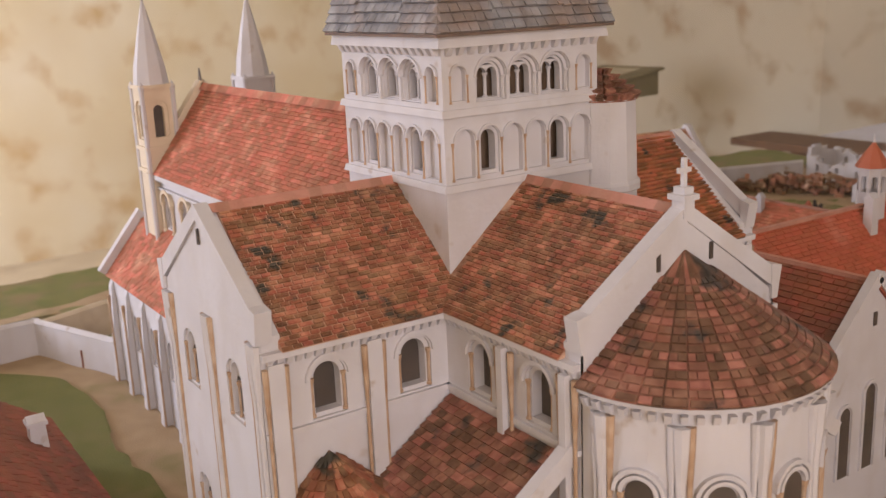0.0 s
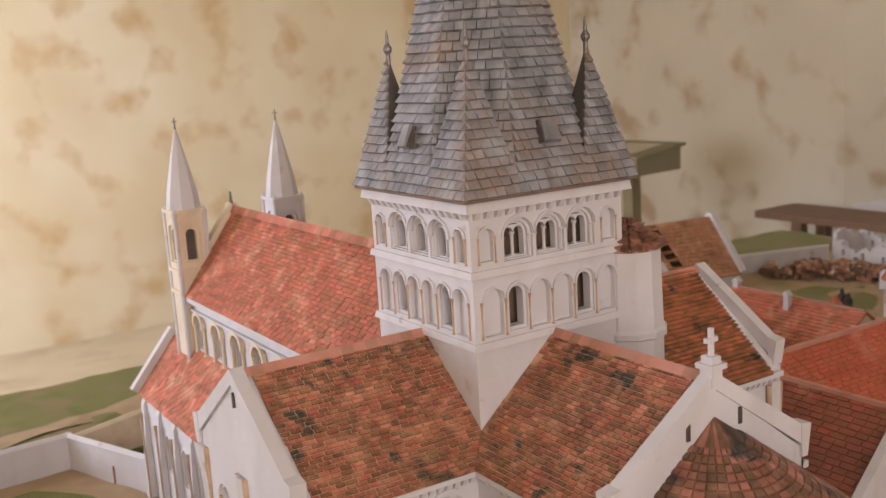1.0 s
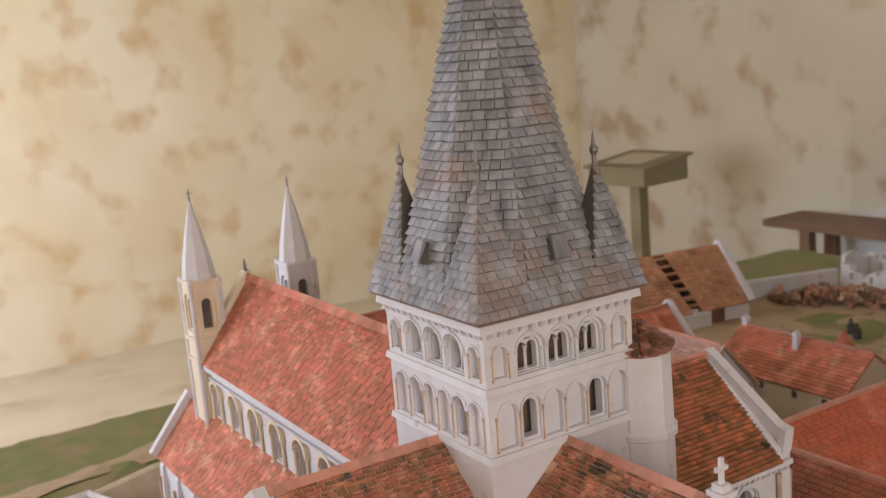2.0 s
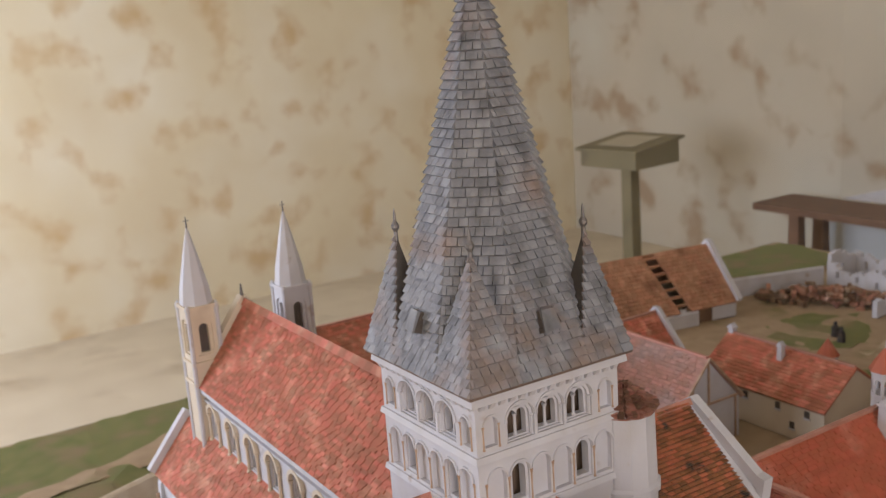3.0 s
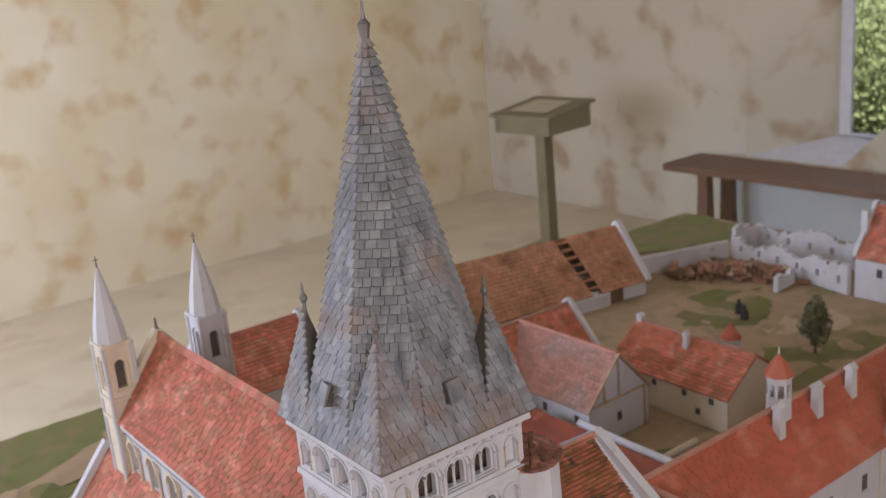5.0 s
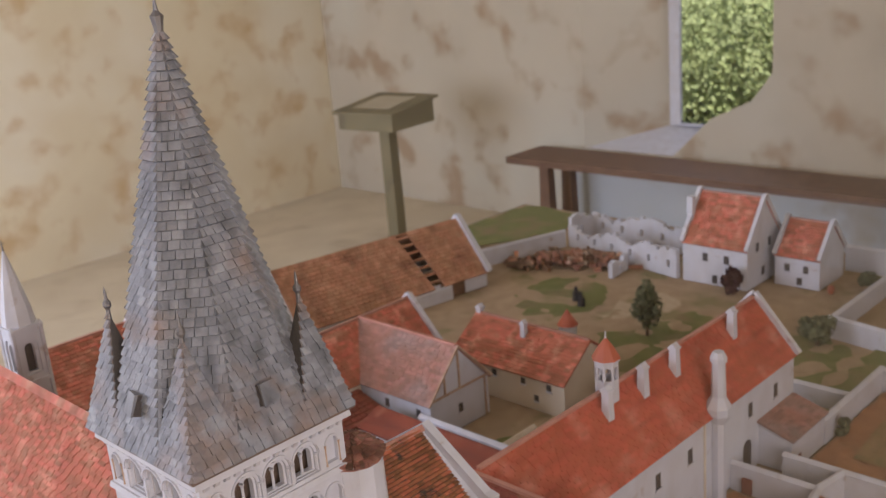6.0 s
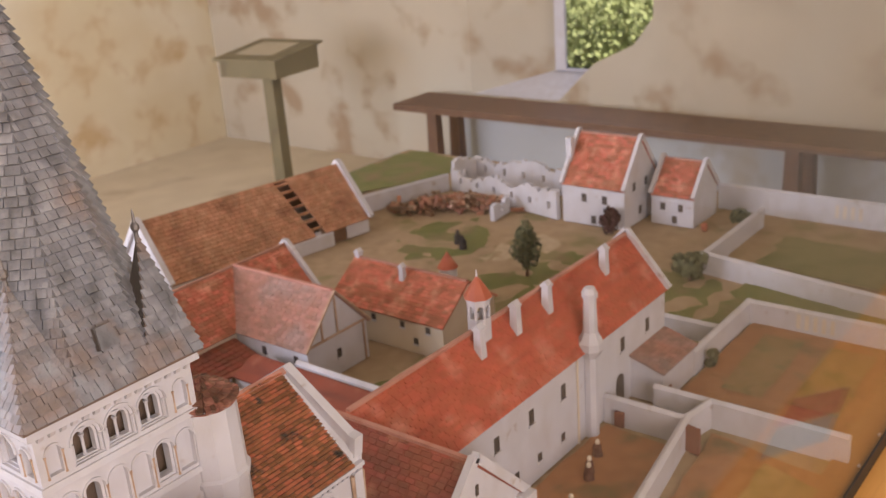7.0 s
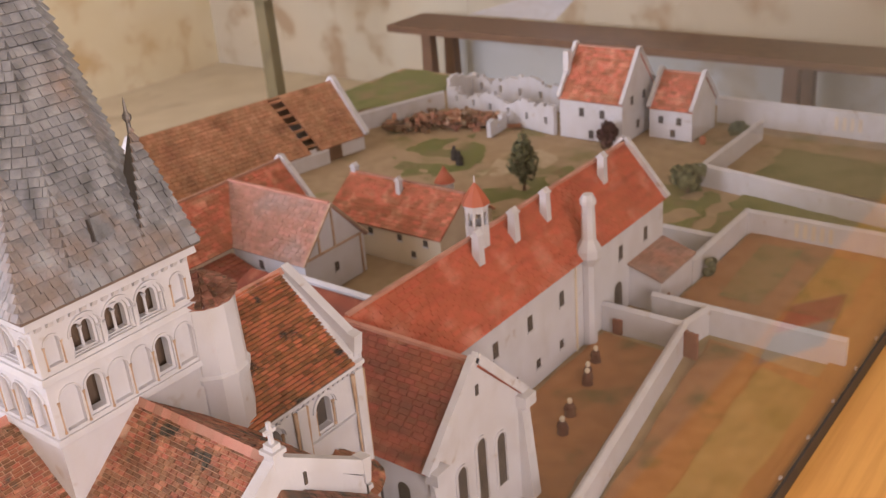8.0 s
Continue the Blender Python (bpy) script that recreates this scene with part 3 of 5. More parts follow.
def patch(name, outline, material, lift=0.003, label="", seed=1, rough=0.026):
    """A thin spread of grass, soil or gravel with an uneven edge, lying on the terrain."""
    rnd = random.Random(seed)
    pts = []
    for (xa, ya), (xb, yb) in zip(outline, outline[1:] + outline[:1]):
        n = max(2, int(math.hypot(xb - xa, yb - ya) / 0.06))
        pts += [(xa + (xb - xa) * i / n + rnd.uniform(-rough, rough), ya + (yb - ya) * i / n + rnd.uniform(-rough, rough)) for i in range(n)]
    bm = bmesh.new()
    vs = [bm.verts.new((x, y, 0)) for x, y in pts]
    es = [bm.edges.new((vs[i], vs[(i + 1) % len(vs)])) for i in range(len(vs))]
    bmesh.ops.triangle_fill(bm, use_beauty=True, edges=es)
    for _ in range(2):
        bmesh.ops.subdivide_edges(bm, edges=[e for e in bm.edges if e.calc_length() > 0.12], cuts=1)
    bmesh.ops.triangulate(bm, faces=bm.faces)
    g = G()
    bm.verts.index_update()
    g.v = [Vector((v.co.x, v.co.y, land(v.co.x, v.co.y) + lift + 0.003 * noise.noise((v.co.x * 14, v.co.y * 14, 3)))) for v in bm.verts]
    g.f = [tuple(v.index for v in f.verts) for f in bm.faces]
    bm.free()
    return part(name, g, material, ground_model, label)


patch("lawn", [(-1.3, -0.6), (-0.42, -0.6), (-0.40, 0.5), (-0.37, 1.1), (-0.35, 1.36), (-0.5, 1.53), (-1.3, 1.55)], LAWN, 0.006, "bright green grass of the garden", 2)
patch("lawn", [(-1.3, 1.72), (-0.38, 1.72), (0.0, 1.75), (0.5, 1.9), (0.6, 2.68), (-1.3, 2.68)], GRASS, 0.006, "dry green grass strip", 3)
patch("track", [(-1.3, 2.05), (-0.6, 2.1), (-0.1, 2.25), (0.3, 2.5), (0.38, 2.42), (0.0, 2.12), (-0.5, 1.95), (-1.3, 1.88)], PATHM, 0.011, "trodden sandy track", 4)
patch("lawn", [(0.6, 2.3), (2.9, 2.45), (3.6, 2.12), (3.98, 2.1), (3.98, 2.66), (0.6, 2.68)], GRASS, 0.006, "dry green grass strip", 5)
patch("lawn", [(2.15, 0.02), (3.0, 0.02), (2.95, -0.69), (2.66, -0.69), (2.66, -0.05), (2.2, -0.05)], GRASS, 0.006, "thin grass between the garden walls", 8)
patch("lawn", [(3.12, 0.06), (3.5, 0.08), (3.5, -0.69), (3.05, -0.69)], MEADOW, 0.006, "green lawn of the walled garden", 9)
patch("soil_bed", [(0.7, -0.37), (1.65, -0.25), (1.67, -0.03), (0.92, -0.03), (0.9, -0.27)], EARTH, 0.006, "brown trodden earth of the yard", 10, 0.006)
patch("soil_bed", [(0.6, -0.69), (1.72, -0.69), (1.78, -0.33), (0.9, -0.43), (0.6, -0.45)], EARTH, 0.006, "brown earth of the outer garden", 11, 0.006)
patch("soil_bed", [(1.92, -0.69), (2.58, -0.69), (2.58, -0.14), (1.92, -0.14)], EARTH, 0.006, "brown earth of the kitchen garden", 12, 0.006)
patch("vegetable_bed", [(2.05, -0.38), (2.5, -0.36), (2.5, -0.22), (2.05, -0.24)], BED, 0.011, "green and brown vegetable bed", 13, 0.006)
patch("vegetable_bed", [(2.05, -0.62), (2.5, -0.6), (2.5, -0.44), (2.05, -0.46)], BED, 0.011, "green and brown vegetable bed", 14, 0.006)
patch("vegetable_bed", [(0.95, -0.69), (1.65, -0.69), (1.7, -0.52), (0.95, -0.55)], DRYBED, 0.011, "dry grass bed along the edge", 15, 0.006)
patch("lawn", [(2.50, 1.45), (2.75, 1.72), (3.0, 1.70), (3.12, 1.45), (2.85, 1.22), (2.66, 1.20)], GRASS, -0.0035, "thin green grass in the farmyard", 21, 0.05)
patch("track", [(2.62, 1.12), (2.9, 1.22), (3.05, 1.05), (2.95, 0.92), (2.72, 0.98)], PALE, -0.0035, "pale sandy trodden patch", 22, 0.03)
patch("lawn", [(2.22, 1.16), (2.44, 1.12), (2.66, 0.92), (2.92, 0.84), (2.84, 0.62), (2.5, 0.62), (2.26, 0.66), (2.18, 0.9)], GRASS, -0.0035, "dark green grass round the trees", 23, 0.03)
patch("lawn", [(2.2, 0.5), (2.5, 0.5), (2.95, 0.42), (2.9, 0.1), (2.4, 0.06), (2.16, 0.1)], GRASS, -0.0035, "green grass behind the long range", 24, 0.02)
patch("lawn", [(1.3, 0.35), (1.75, 0.35), (1.75, 0.62), (1.3, 0.9)], LAWN, 0.006, "green court between the buildings", 16, 0.006)


# ---------------------------------------------------------------- the church
church = thing("abbey_church_model", (0, 0.3, 0), "large white model of a Romanesque abbey church with tiled roofs", "building model")
T = 0.14


def column_set(parent, places, material=OCHRE):
    """Slim shafts: (x, y, z0, z1, radius)."""
    for x, y, z0, z1, r in places:
        piece("column", parent, Matrix.Translation((x, y, z0)) @ Matrix.Diagonal((r, r, z1 - z0, 1)), SHAFT, material)


SHAFT = G().lathe(0, 0, [(1.35, 0), (1.35, 0.05), (0.8, 0.08), (0.8, 0.86), (1.2, 0.92), (1.5, 1.0)], 8)


def tower_face(along, normal, corner, name):
    """One face of the crossing tower: plain base, six arches, five arches, corbels."""
    a, n, o = Vector(along), Vector(normal), Vector(corner)
    W = 2 * T
    g = G()
    panel(g, o, a, n, W, 0.45, 0.738, [])
    low = []
    for k in range(6):
        c = 0.034 + k * (W - 0.068) / 5
        if k in (1, 4):
            low.append((c, [(0.0175, 0.752, 0.803, 0.004), (0.0125, 0.757, 0.803, 0.02)], False))
        else:
            low.append((c, [(0.0165, 0.750, 0.803, 0.009)], True))
    panel(g, o, a, n, W, 0.738, 0.842, low)
    high = [(0.027, [(0.0115, 0.859, 0.895, 0.009)], True), (W - 0.027, [(0.0115, 0.859, 0.895, 0.009)], True)]
    for c in (0.082, 0.140, 0.198):
        high.append((c, [(0.0265, 0.855, 0.889, 0.005), (0.0215, 0.857, 0.889, 0.010), (0.0175, 0.859, 0.889, 0.022)], False))
    panel(g, o, a, n, W, 0.842, 0.932, high)
    wall = part("tower_wall", g, WHITE, church)
    for c, r, zs in [(q[0], q[1][0][0], q[1][0][2]) for q in low + high]:
        hood = [(c + (r + 0.0022) * math.cos(math.pi * i / 10), zs + (r + 0.0022) * math.sin(math.pi * i / 10)) for i in range(11)]
        part("hood_mould", G().sweep([o + a * u + n * 0.0006 + Vector((0, 0, z)) for u, z in hood], n, 0.005, 0.003), WHITE, wall)
    cols = []
    for c in (0.082, 0.140, 0.198):
        p = o + a * c - n * 0.015
        cols.append((p.x, p.y, 0.859, 0.893, 0.0032))
        for s in (-0.0242, 0.0242):
            p = o + a * (c + s) - n * 0.0045
            cols.append((p.x, p.y, 0.856, 0.889, 0.0024))
    column_set(wall, cols, WHITE)
    cols = []
    for k in range(7):
        c = 0.034 + (k - 0.5) * (W - 0.068) / 5
        c = min(max(c, 0.012), W - 0.012)
        p = o + a * c + n * 0.0005
        cols.append((p.x, p.y, 0.748, 0.802, 0.0018))
    for c in (0.0125, 0.0415, W - 0.0415, W - 0.0125):
        p = o + a * c + n * 0.0005
        cols.append((p.x, p.y, 0.856, 0.894, 0.0017))
    column_set(wall, cols)
    # tracery heads of the twin lights
    for c in (0.082, 0.140, 0.198):
        g = G()
        for s in (-0.0088, 0.0088):
            pts = [(c + s + 0.0088 * math.cos(math.pi * i / 8), 0.892 + 0.0088 * math.sin(math.pi * i / 8)) for i in range(9)]
            for (u0, z0), (u1, z1) in zip(pts, pts[1:]):
                q = [o + a * u - n * d for d in (0.011, 0.019) for u in (u0, u1)]
                top = 0.904
                g.prism([(q[0].x, q[0].y, z0), (q[1].x, q[1].y, z1), (q[3].x, q[3].y, z1), (q[2].x, q[2].y, z0)], [(q[0].x, q[0].y, top), (q[1].x, q[1].y, top), (q[3].x, q[3].y, top), (q[2].x, q[2].y, top)])
        part("tracery", g, WHITE, wall)
    # corbel table
    for k in range(15):
        u = 0.010 + k * (W - 0.020) / 14
        p = o + a * u
        g_at = Matrix.Identity(4)
        g_at.col[0][:3], g_at.col[1][:3], g_at.col[2][:3], g_at.col[3][:3] = a * 0.0085, n * 0.0115, Vector((0, 0, 0.012)), p + Vector((0, 0, 0.921))
        piece("corbel", wall, g_at, CORBEL, WHITE)


CORBEL = G().prism([(-0.5, 0, 0), (0.5, 0, 0), (0.5, 0.45, 0.1), (-0.5, 0.45, 0.1)], [(-0.5, 0, 1), (0.5, 0, 1), (0.5, 1, 1), (-0.5, 1, 1)])
tower_face((1, 0, 0), (0, -1, 0), (-T, -T, 0), "east")
tower_face((0, -1, 0), (-1, 0, 0), (-T, T, 0), "south")
tower_face((0, 1, 0), (1, 0, 0), (T, -T, 0), "north")
tower_face((-1, 0, 0), (0, 1, 0), (T, T, 0), "west")


def band(z0, z1, out, half=T):
    """A string course round the tower, as four mitred bars."""
    h = half + out
    return G().prism([(-h, -h, z0), (h, -h, z0), (h, h, z0), (-h, h, z0)], [(-h * 0.985, -h * 0.985, z1), (h * 0.985, -h * 0.985, z1), (h * 0.985, h * 0.985, z1), (-h * 0.985, h * 0.985, z1)])


part("string_course", band(0.734, 0.744, 0.006), WHITE, church)
part("string_course", band(0.838, 0.848, 0.006), WHITE, church)
part("cornice", band(0.932, 0.947, 0.012), WHITE, church)

# added block; its dark brown stands in for the tower's shaded inside
part("tower_core", G().box(-0.104, -0.104, 0.70, 0.104, 0.104, 0.93), DIM, church, "added brown block for the shaded inside behind the arches")

# spire: octagon on a square, four corner pinnacles
SB, SZ, SA = 0.158, 0.947, 1.594
spire = part("spire", G().prism([(-SB, -SB, SZ), (SB, -SB, SZ), (SB, SB, SZ), (-SB, SB, SZ)], [(-SB, -SB, SZ + 0.004), (SB, -SB, SZ + 0.004), (SB, SB, SZ + 0.004), (-SB, SB, SZ + 0.004)]), SLATE_DARK, church, "tall grey slate spire")
OC = [(SB / math.cos(math.pi / 8) * math.cos(math.pi / 8 + k * math.pi / 4), SB / math.cos(math.pi / 8) * math.sin(math.pi / 8 + k * math.pi / 4)) for k in range(8)]
SZ0 = SZ + 0.004
part("spire_core", G().prism([(x * 0.97, y * 0.97, SZ0) for x, y in OC], [(x * 0.012, y * 0.012, SA - 0.006) for x, y in OC]), SLATE_DARK, spire)
loose, joined = [], G()
for k in range(8):
    (xa, ya), (xb, yb) = OC[k], OC[(k + 1) % 8]
    fr = courses((xa, ya, SZ0), (xb, yb, SZ0), (xb * 0.012, yb * 0.012, SA), (xa * 0.012, ya * 0.012, SA), 45, 0.0175, 0.0062, 100 + k, 0.22)
    # faces that look south-east and east are laid slate by slate
    mid = math.degrees(math.atan2(ya + yb, xa + xb)) % 360
    if abs(mid - 225) < 1 or abs(mid - 270) < 1:
        loose += fr
    else:
        lay(joined, fr, SLATE_SLAB)
loose.sort(key=lambda m: m.translation.z)
for m in loose[:300]:
    piece("slate", spire, m, SLATE_SLAB, SLATE)
lay(joined, loose[300:], SLATE_SLAB)
part("slate_layer", joined, SLATE, spire, kind="stuff")

PIN, PH, PE = 0.108, 1.150, 0.105
for sx, sy in ((-1, -1), (1, -1), (1, 1), (-1, 1)):
    c, e1, e2 = Vector((SB * sx, SB * sy, SZ0)), Vector((SB * sx, (SB - PE) * sy, SZ0)), Vector(((SB - PE) * sx, SB * sy, SZ0))
    ap, inn = Vector((PIN * sx, PIN * sy, PH)), Vector((0.07 * sx, 0.07 * sy, SZ0))
    pin = part("pinnacle", G().add([c * 0.985 + Vector((0, 0, 0.014)), e1, inn, e2, ap], [(0, 1, 4), (1, 2, 4), (2, 3, 4), (3, 0, 4)]), SLATE_DARK, spire, "slate corner pinnacle")
    for a, b in ((e1, c), (c, e2)):
        if (b - a).cross(ap - a).dot(((a + b) / 2) - inn * 0.999 - Vector((0, 0, 1))) < 0 and sx * sy < 0:
            a, b = b, a
        if (b - a).cross(ap - a).z < 0:
            a, b = b, a
        part("slate_layer", lay(G(), courses(a, b, ap, ap, 15, 0.0175, 0.0055, int(300 + 10 * sx + sy), 0.12), SLATE_SLAB), SLATE, pin, kind="stuff")
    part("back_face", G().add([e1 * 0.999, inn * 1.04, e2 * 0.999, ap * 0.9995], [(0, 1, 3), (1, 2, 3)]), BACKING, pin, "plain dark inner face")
    part("finial", G().lathe(ap.x, ap.y, [(0.004, PH - 0.012), (0.0035, PH + 0.004), (0.007, PH + 0.010), (0.007, PH + 0.015), (0.003, PH + 0.021), (0.0022, PH + 0.034), (0.0005, PH + 0.042)], 8), LEAD, pin)
# little roof hatches on the cardinal faces
for nx, ny in ((0, -1), (-1, 0), (1, 0), (0, 1)):
    n, a = Vector((nx, ny, 0)), Vector((-ny, nx, 0))
    z0, z1 = 1.015, 1.048
    d0, d1 = SB * (SA - z0) / (SA - SZ0), SB * (SA - z1) / (SA - SZ0)
    lo, hi = n * (d0 + 0.003), n * (d1 + 0.003)
    w = 0.017
    up = Vector((0, 0, 1))
    q = [lo - a * w + up * z0, lo + a * w + up * z0, hi + a * w * 0.9 + up * z1, hi - a * w * 0.9 + up * z1]
    side = 1 if nx < 0 else -1
    if side > 0:
        q = [q[1], q[0], q[3], q[2]]
    # q[0], q[3] are the edge that stands open
    lift = n * 0.016 + up * 0.006
    hatch = part("hatch", G().prism([q[0], q[1], q[2], q[3]], [q[0] + lift * 1.1, q[1] + lift * 0.5, q[2] + lift * 0.15, q[3] + lift * 0.6]), SLATE, spire, "small slate roof hatch")
    part("hatch_roof", G().prism([q[0] + lift * 1.12 + (q[0] - q[1]) * 0.12, q[1] + lift * 0.52, q[2] + lift * 0.17, q[3] + lift * 0.62], [q[0] + lift * 1.32 + (q[0] - q[1]) * 0.12, q[1] + lift * 0.72, q[2] + lift * 0.37, q[3] + lift * 0.82]), SLATE, hatch)
    side_in = (q[0] - q[1]) * 0.015
    part("opening", G().poly(q[0] + side_in + lift * 0.1, q[0] + side_in + lift * 0.98, q[3] + side_in + lift * 0.5, q[3] + side_in + lift * 0.1), DARKWIN, hatch, "dark opening")
cross = G().lathe(0, 0, [(0.006, SA - 0.02), (0.009, SA), (0.011, SA + 0.008), (0.004, SA + 0.016), (0.0022, SA + 0.03), (0.0018, SA + 0.105)], 8)
cross.bar((-0.028, -0.012, SA + 0.062), (0.028, 0.012, SA + 0.062), 0.004, 0.004).bar((0.012, -0.028, SA + 0.068), (-0.012, 0.028, SA + 0.068), 0.003, 0.003)
part("spire_cross", cross, LEAD, spire, "thin metal cross on the spire")

# stair turret against the tower
TX, TY = 0.172, -0.116
turret = part("stair_turret", G().lathe(TX, TY, [(0.057, 0.45), (0.056, 0.694), (0.061, 0.697), (0.061, 0.706), (0.056, 0.711), (0.053, 0.838)], 12), WHITE, church, "round white stair turret")
g = G()
rnd = random.Random(5)
top = Vector((TX, TY, 0.880))
for i in range(14):
    p0, p1 = (Vector((TX + 0.055 * math.cos(q2), TY + 0.055 * math.sin(q2), 0.836)) for q2 in (6.2832 * i / 14, 6.2832 * (i + 1) / 14))
    lay(g, courses(p0, p1, top, top, 5, 0.012, 0.010, 830 + i, 0.5))
g.lathe(TX, TY, [(0.055, 0.834), (0.043, 0.844), (0.004, 0.868)], 14)
part("turret_roof", g, TILE_M, turret, "ragged red-brown tile roof", kind="stuff")

# choir, transepts, nave
HW, EA, RZ, EZ = 0.170, 0.182, 0.737, 0.580


def arm(d, s, length, name, seed, windows, ends, front_rows=34, tiles=None, unit=None, bed_mat=None):
    """An arm of the church along d from the crossing, s to its side: walls with windows, roof, gable."""
    d, s = Vector(d), Vector(s)
    up = Vector((0, 0, 1))
    THICK = 0.0058 if unit else 0.0021
    for sign in (-1, 1):
        g, dark = G(), G()
        o = s * sign * HW + d * HW
        wins = [(u - HW, [(0.026, 0.474, 0.528, 0.005), (0.0195, 0.480, 0.528, 0.022)], False) for u in windows]
        panel(g, o, d, s * sign, length - HW - 0.03, 0.468, EZ, wins, dark)
        low = [(u - HW, [(0.022, 0.20, 0.29, 0.006), (0.016, 0.21, 0.29, 0.02)], False) for u in windows]
        panel(g, o, d, s * sign, length - HW - 0.03, 0, 0.468, low, dark)
        wall = part("wall", g, WHITE, church)
        shades(dark, wall)
        for u in windows:
            for e in (-0.0235, 0.0235):
                p = d * (u + e) + s * sign * (HW - 0.003)
                column_set(wall, [(p.x, p.y, 0.476, 0.530, 0.003)])
            # hood over the window
            g = G()
            pts = [(u + 0.031 * math.cos(math.pi * i / 10), 0.528 + 0.031 * math.sin(math.pi * i / 10)) for i in range(11)]
            g.sweep([d * u0 + s * sign * (HW + 0.001) + up * z0 for u0, z0 in pts], s * sign, 0.006, 0.006)
            part("hood_mould", g, WHITE, wall)
        b = G().bar(d * HW + s * sign * HW + up * 0.468, d * length + s * sign * HW + up * 0.468, 0.012, 0.007)
        part("string_course", b, WHITE, wall)
        n = int((length - HW) / 0.0135)
        for k in range(n):
            m = Matrix.Identity(4)
            m.col[0][:3], m.col[1][:3], m.col[2][:3], m.col[3][:3] = d * 0.0075, s * sign * 0.010, up * 0.012, d * (HW + 0.012 + k * 0.0135) + s * sign * HW + up * (EZ - 0.020)
            piece("corbel", wall, m, CORBEL, WHITE)
        part("eaves_band", G().bar(d * (HW + 0.003) + s * sign * (HW + 0.004) + up * (EZ - 0.004), d * length + s * sign * (HW + 0.004) + up * (EZ - 0.004), 0.014, 0.009), WHITE, wall)
        mid = (windows[0] + windows[1]) / 2
        for u in (mid, length - 0.018):
            p = d * u + s * sign * (HW + 0.004)
            part("pilaster", G().bar(p, p + up * (EZ - 0.015), 0.022, 0.012) if abs(s.x) > 0.5 else G().bar(p, p + up * (EZ - 0.015), 0.022, 0.012), WHITE, wall)
            # brown shafts put shadow lines along both edges of the pilaster
            for e in (-0.014, 0.014):
                q2 = d * (u + e) + s * sign * (HW + 0.006)
                column_set(wall, [(q2.x, q2.y, 0.0, EZ - 0.02, 0.0032)])
        # roof slope
        a, b2 = d * 0.02 + s * sign * EA + up * EZ, d * (length - 0.027) + s * sign * EA + up * EZ
        t1, t2 = d * (length - 0.027) + up * RZ, d * 0.02 + up * RZ
        if (b2 - a).cross(t2 - a).z < 0:
            a, b2, t1, t2 = b2, a, t2, t1
        if sign == ends:
            fr = courses(a, b2, t1, t2, front_rows, 0.0165, THICK, seed + sign)
            fr = [m for m in fr if max(abs(m.translation.x), abs(m.translation.y)) > 0.14]
            bed = G()
            nn = (b2 - a).cross(t2 - a).normalized() * 0.006
            bed.prism([q3 - nn for q3 in (a, b2, t1, t2)], [q3 for q3 in (a, b2, t1, t2)])
            roof = part("roof", bed, bed_mat or JOINT, church, "brown-red tiled roof with dark moss spots")
            fr.sort(key=lambda m: -m.translation.z)
            for m in fr[:300]:
                piece("roof_tile", roof, m, unit or FLAT, tiles or TILE)
            part("tile_layer", lay(G(), fr[300:], unit or FLAT), tiles or TILE, roof, kind="stuff")
        else:
            roof = slope(church, "roof", None, TILE, a, b2, t1, t2, front_rows, 0.0165, THICK, seed + sign, "brown-red tiled roof with dark moss spots")
    # ridge tiles
    n = int((length - T) / 0.02)
    for k in range(n):
        p = d * (T + 0.004 + k * (length - T - 0.01) / n) + up * (RZ - 0.001)
        m = Matrix.Identity(4)
        m.col[0][:3], m.col[1][:3], m.col[2][:3], m.col[3][:3] = d * (length - T - 0.01) / n * 1.02, s * 0.009, up * 0.007, p
        piece("ridge_tile", church, m, RIDGE, RIDGEM)
    return d, s


RIDGE = G().prism([(0, -1, -0.6), (1, -1, -0.6), (1, 0, 1), (0, 0, 1)], [(0, 1, -0.6), (1, 1, -0.6), (1, 0.0001, 1), (0, 0.0001, 1)])


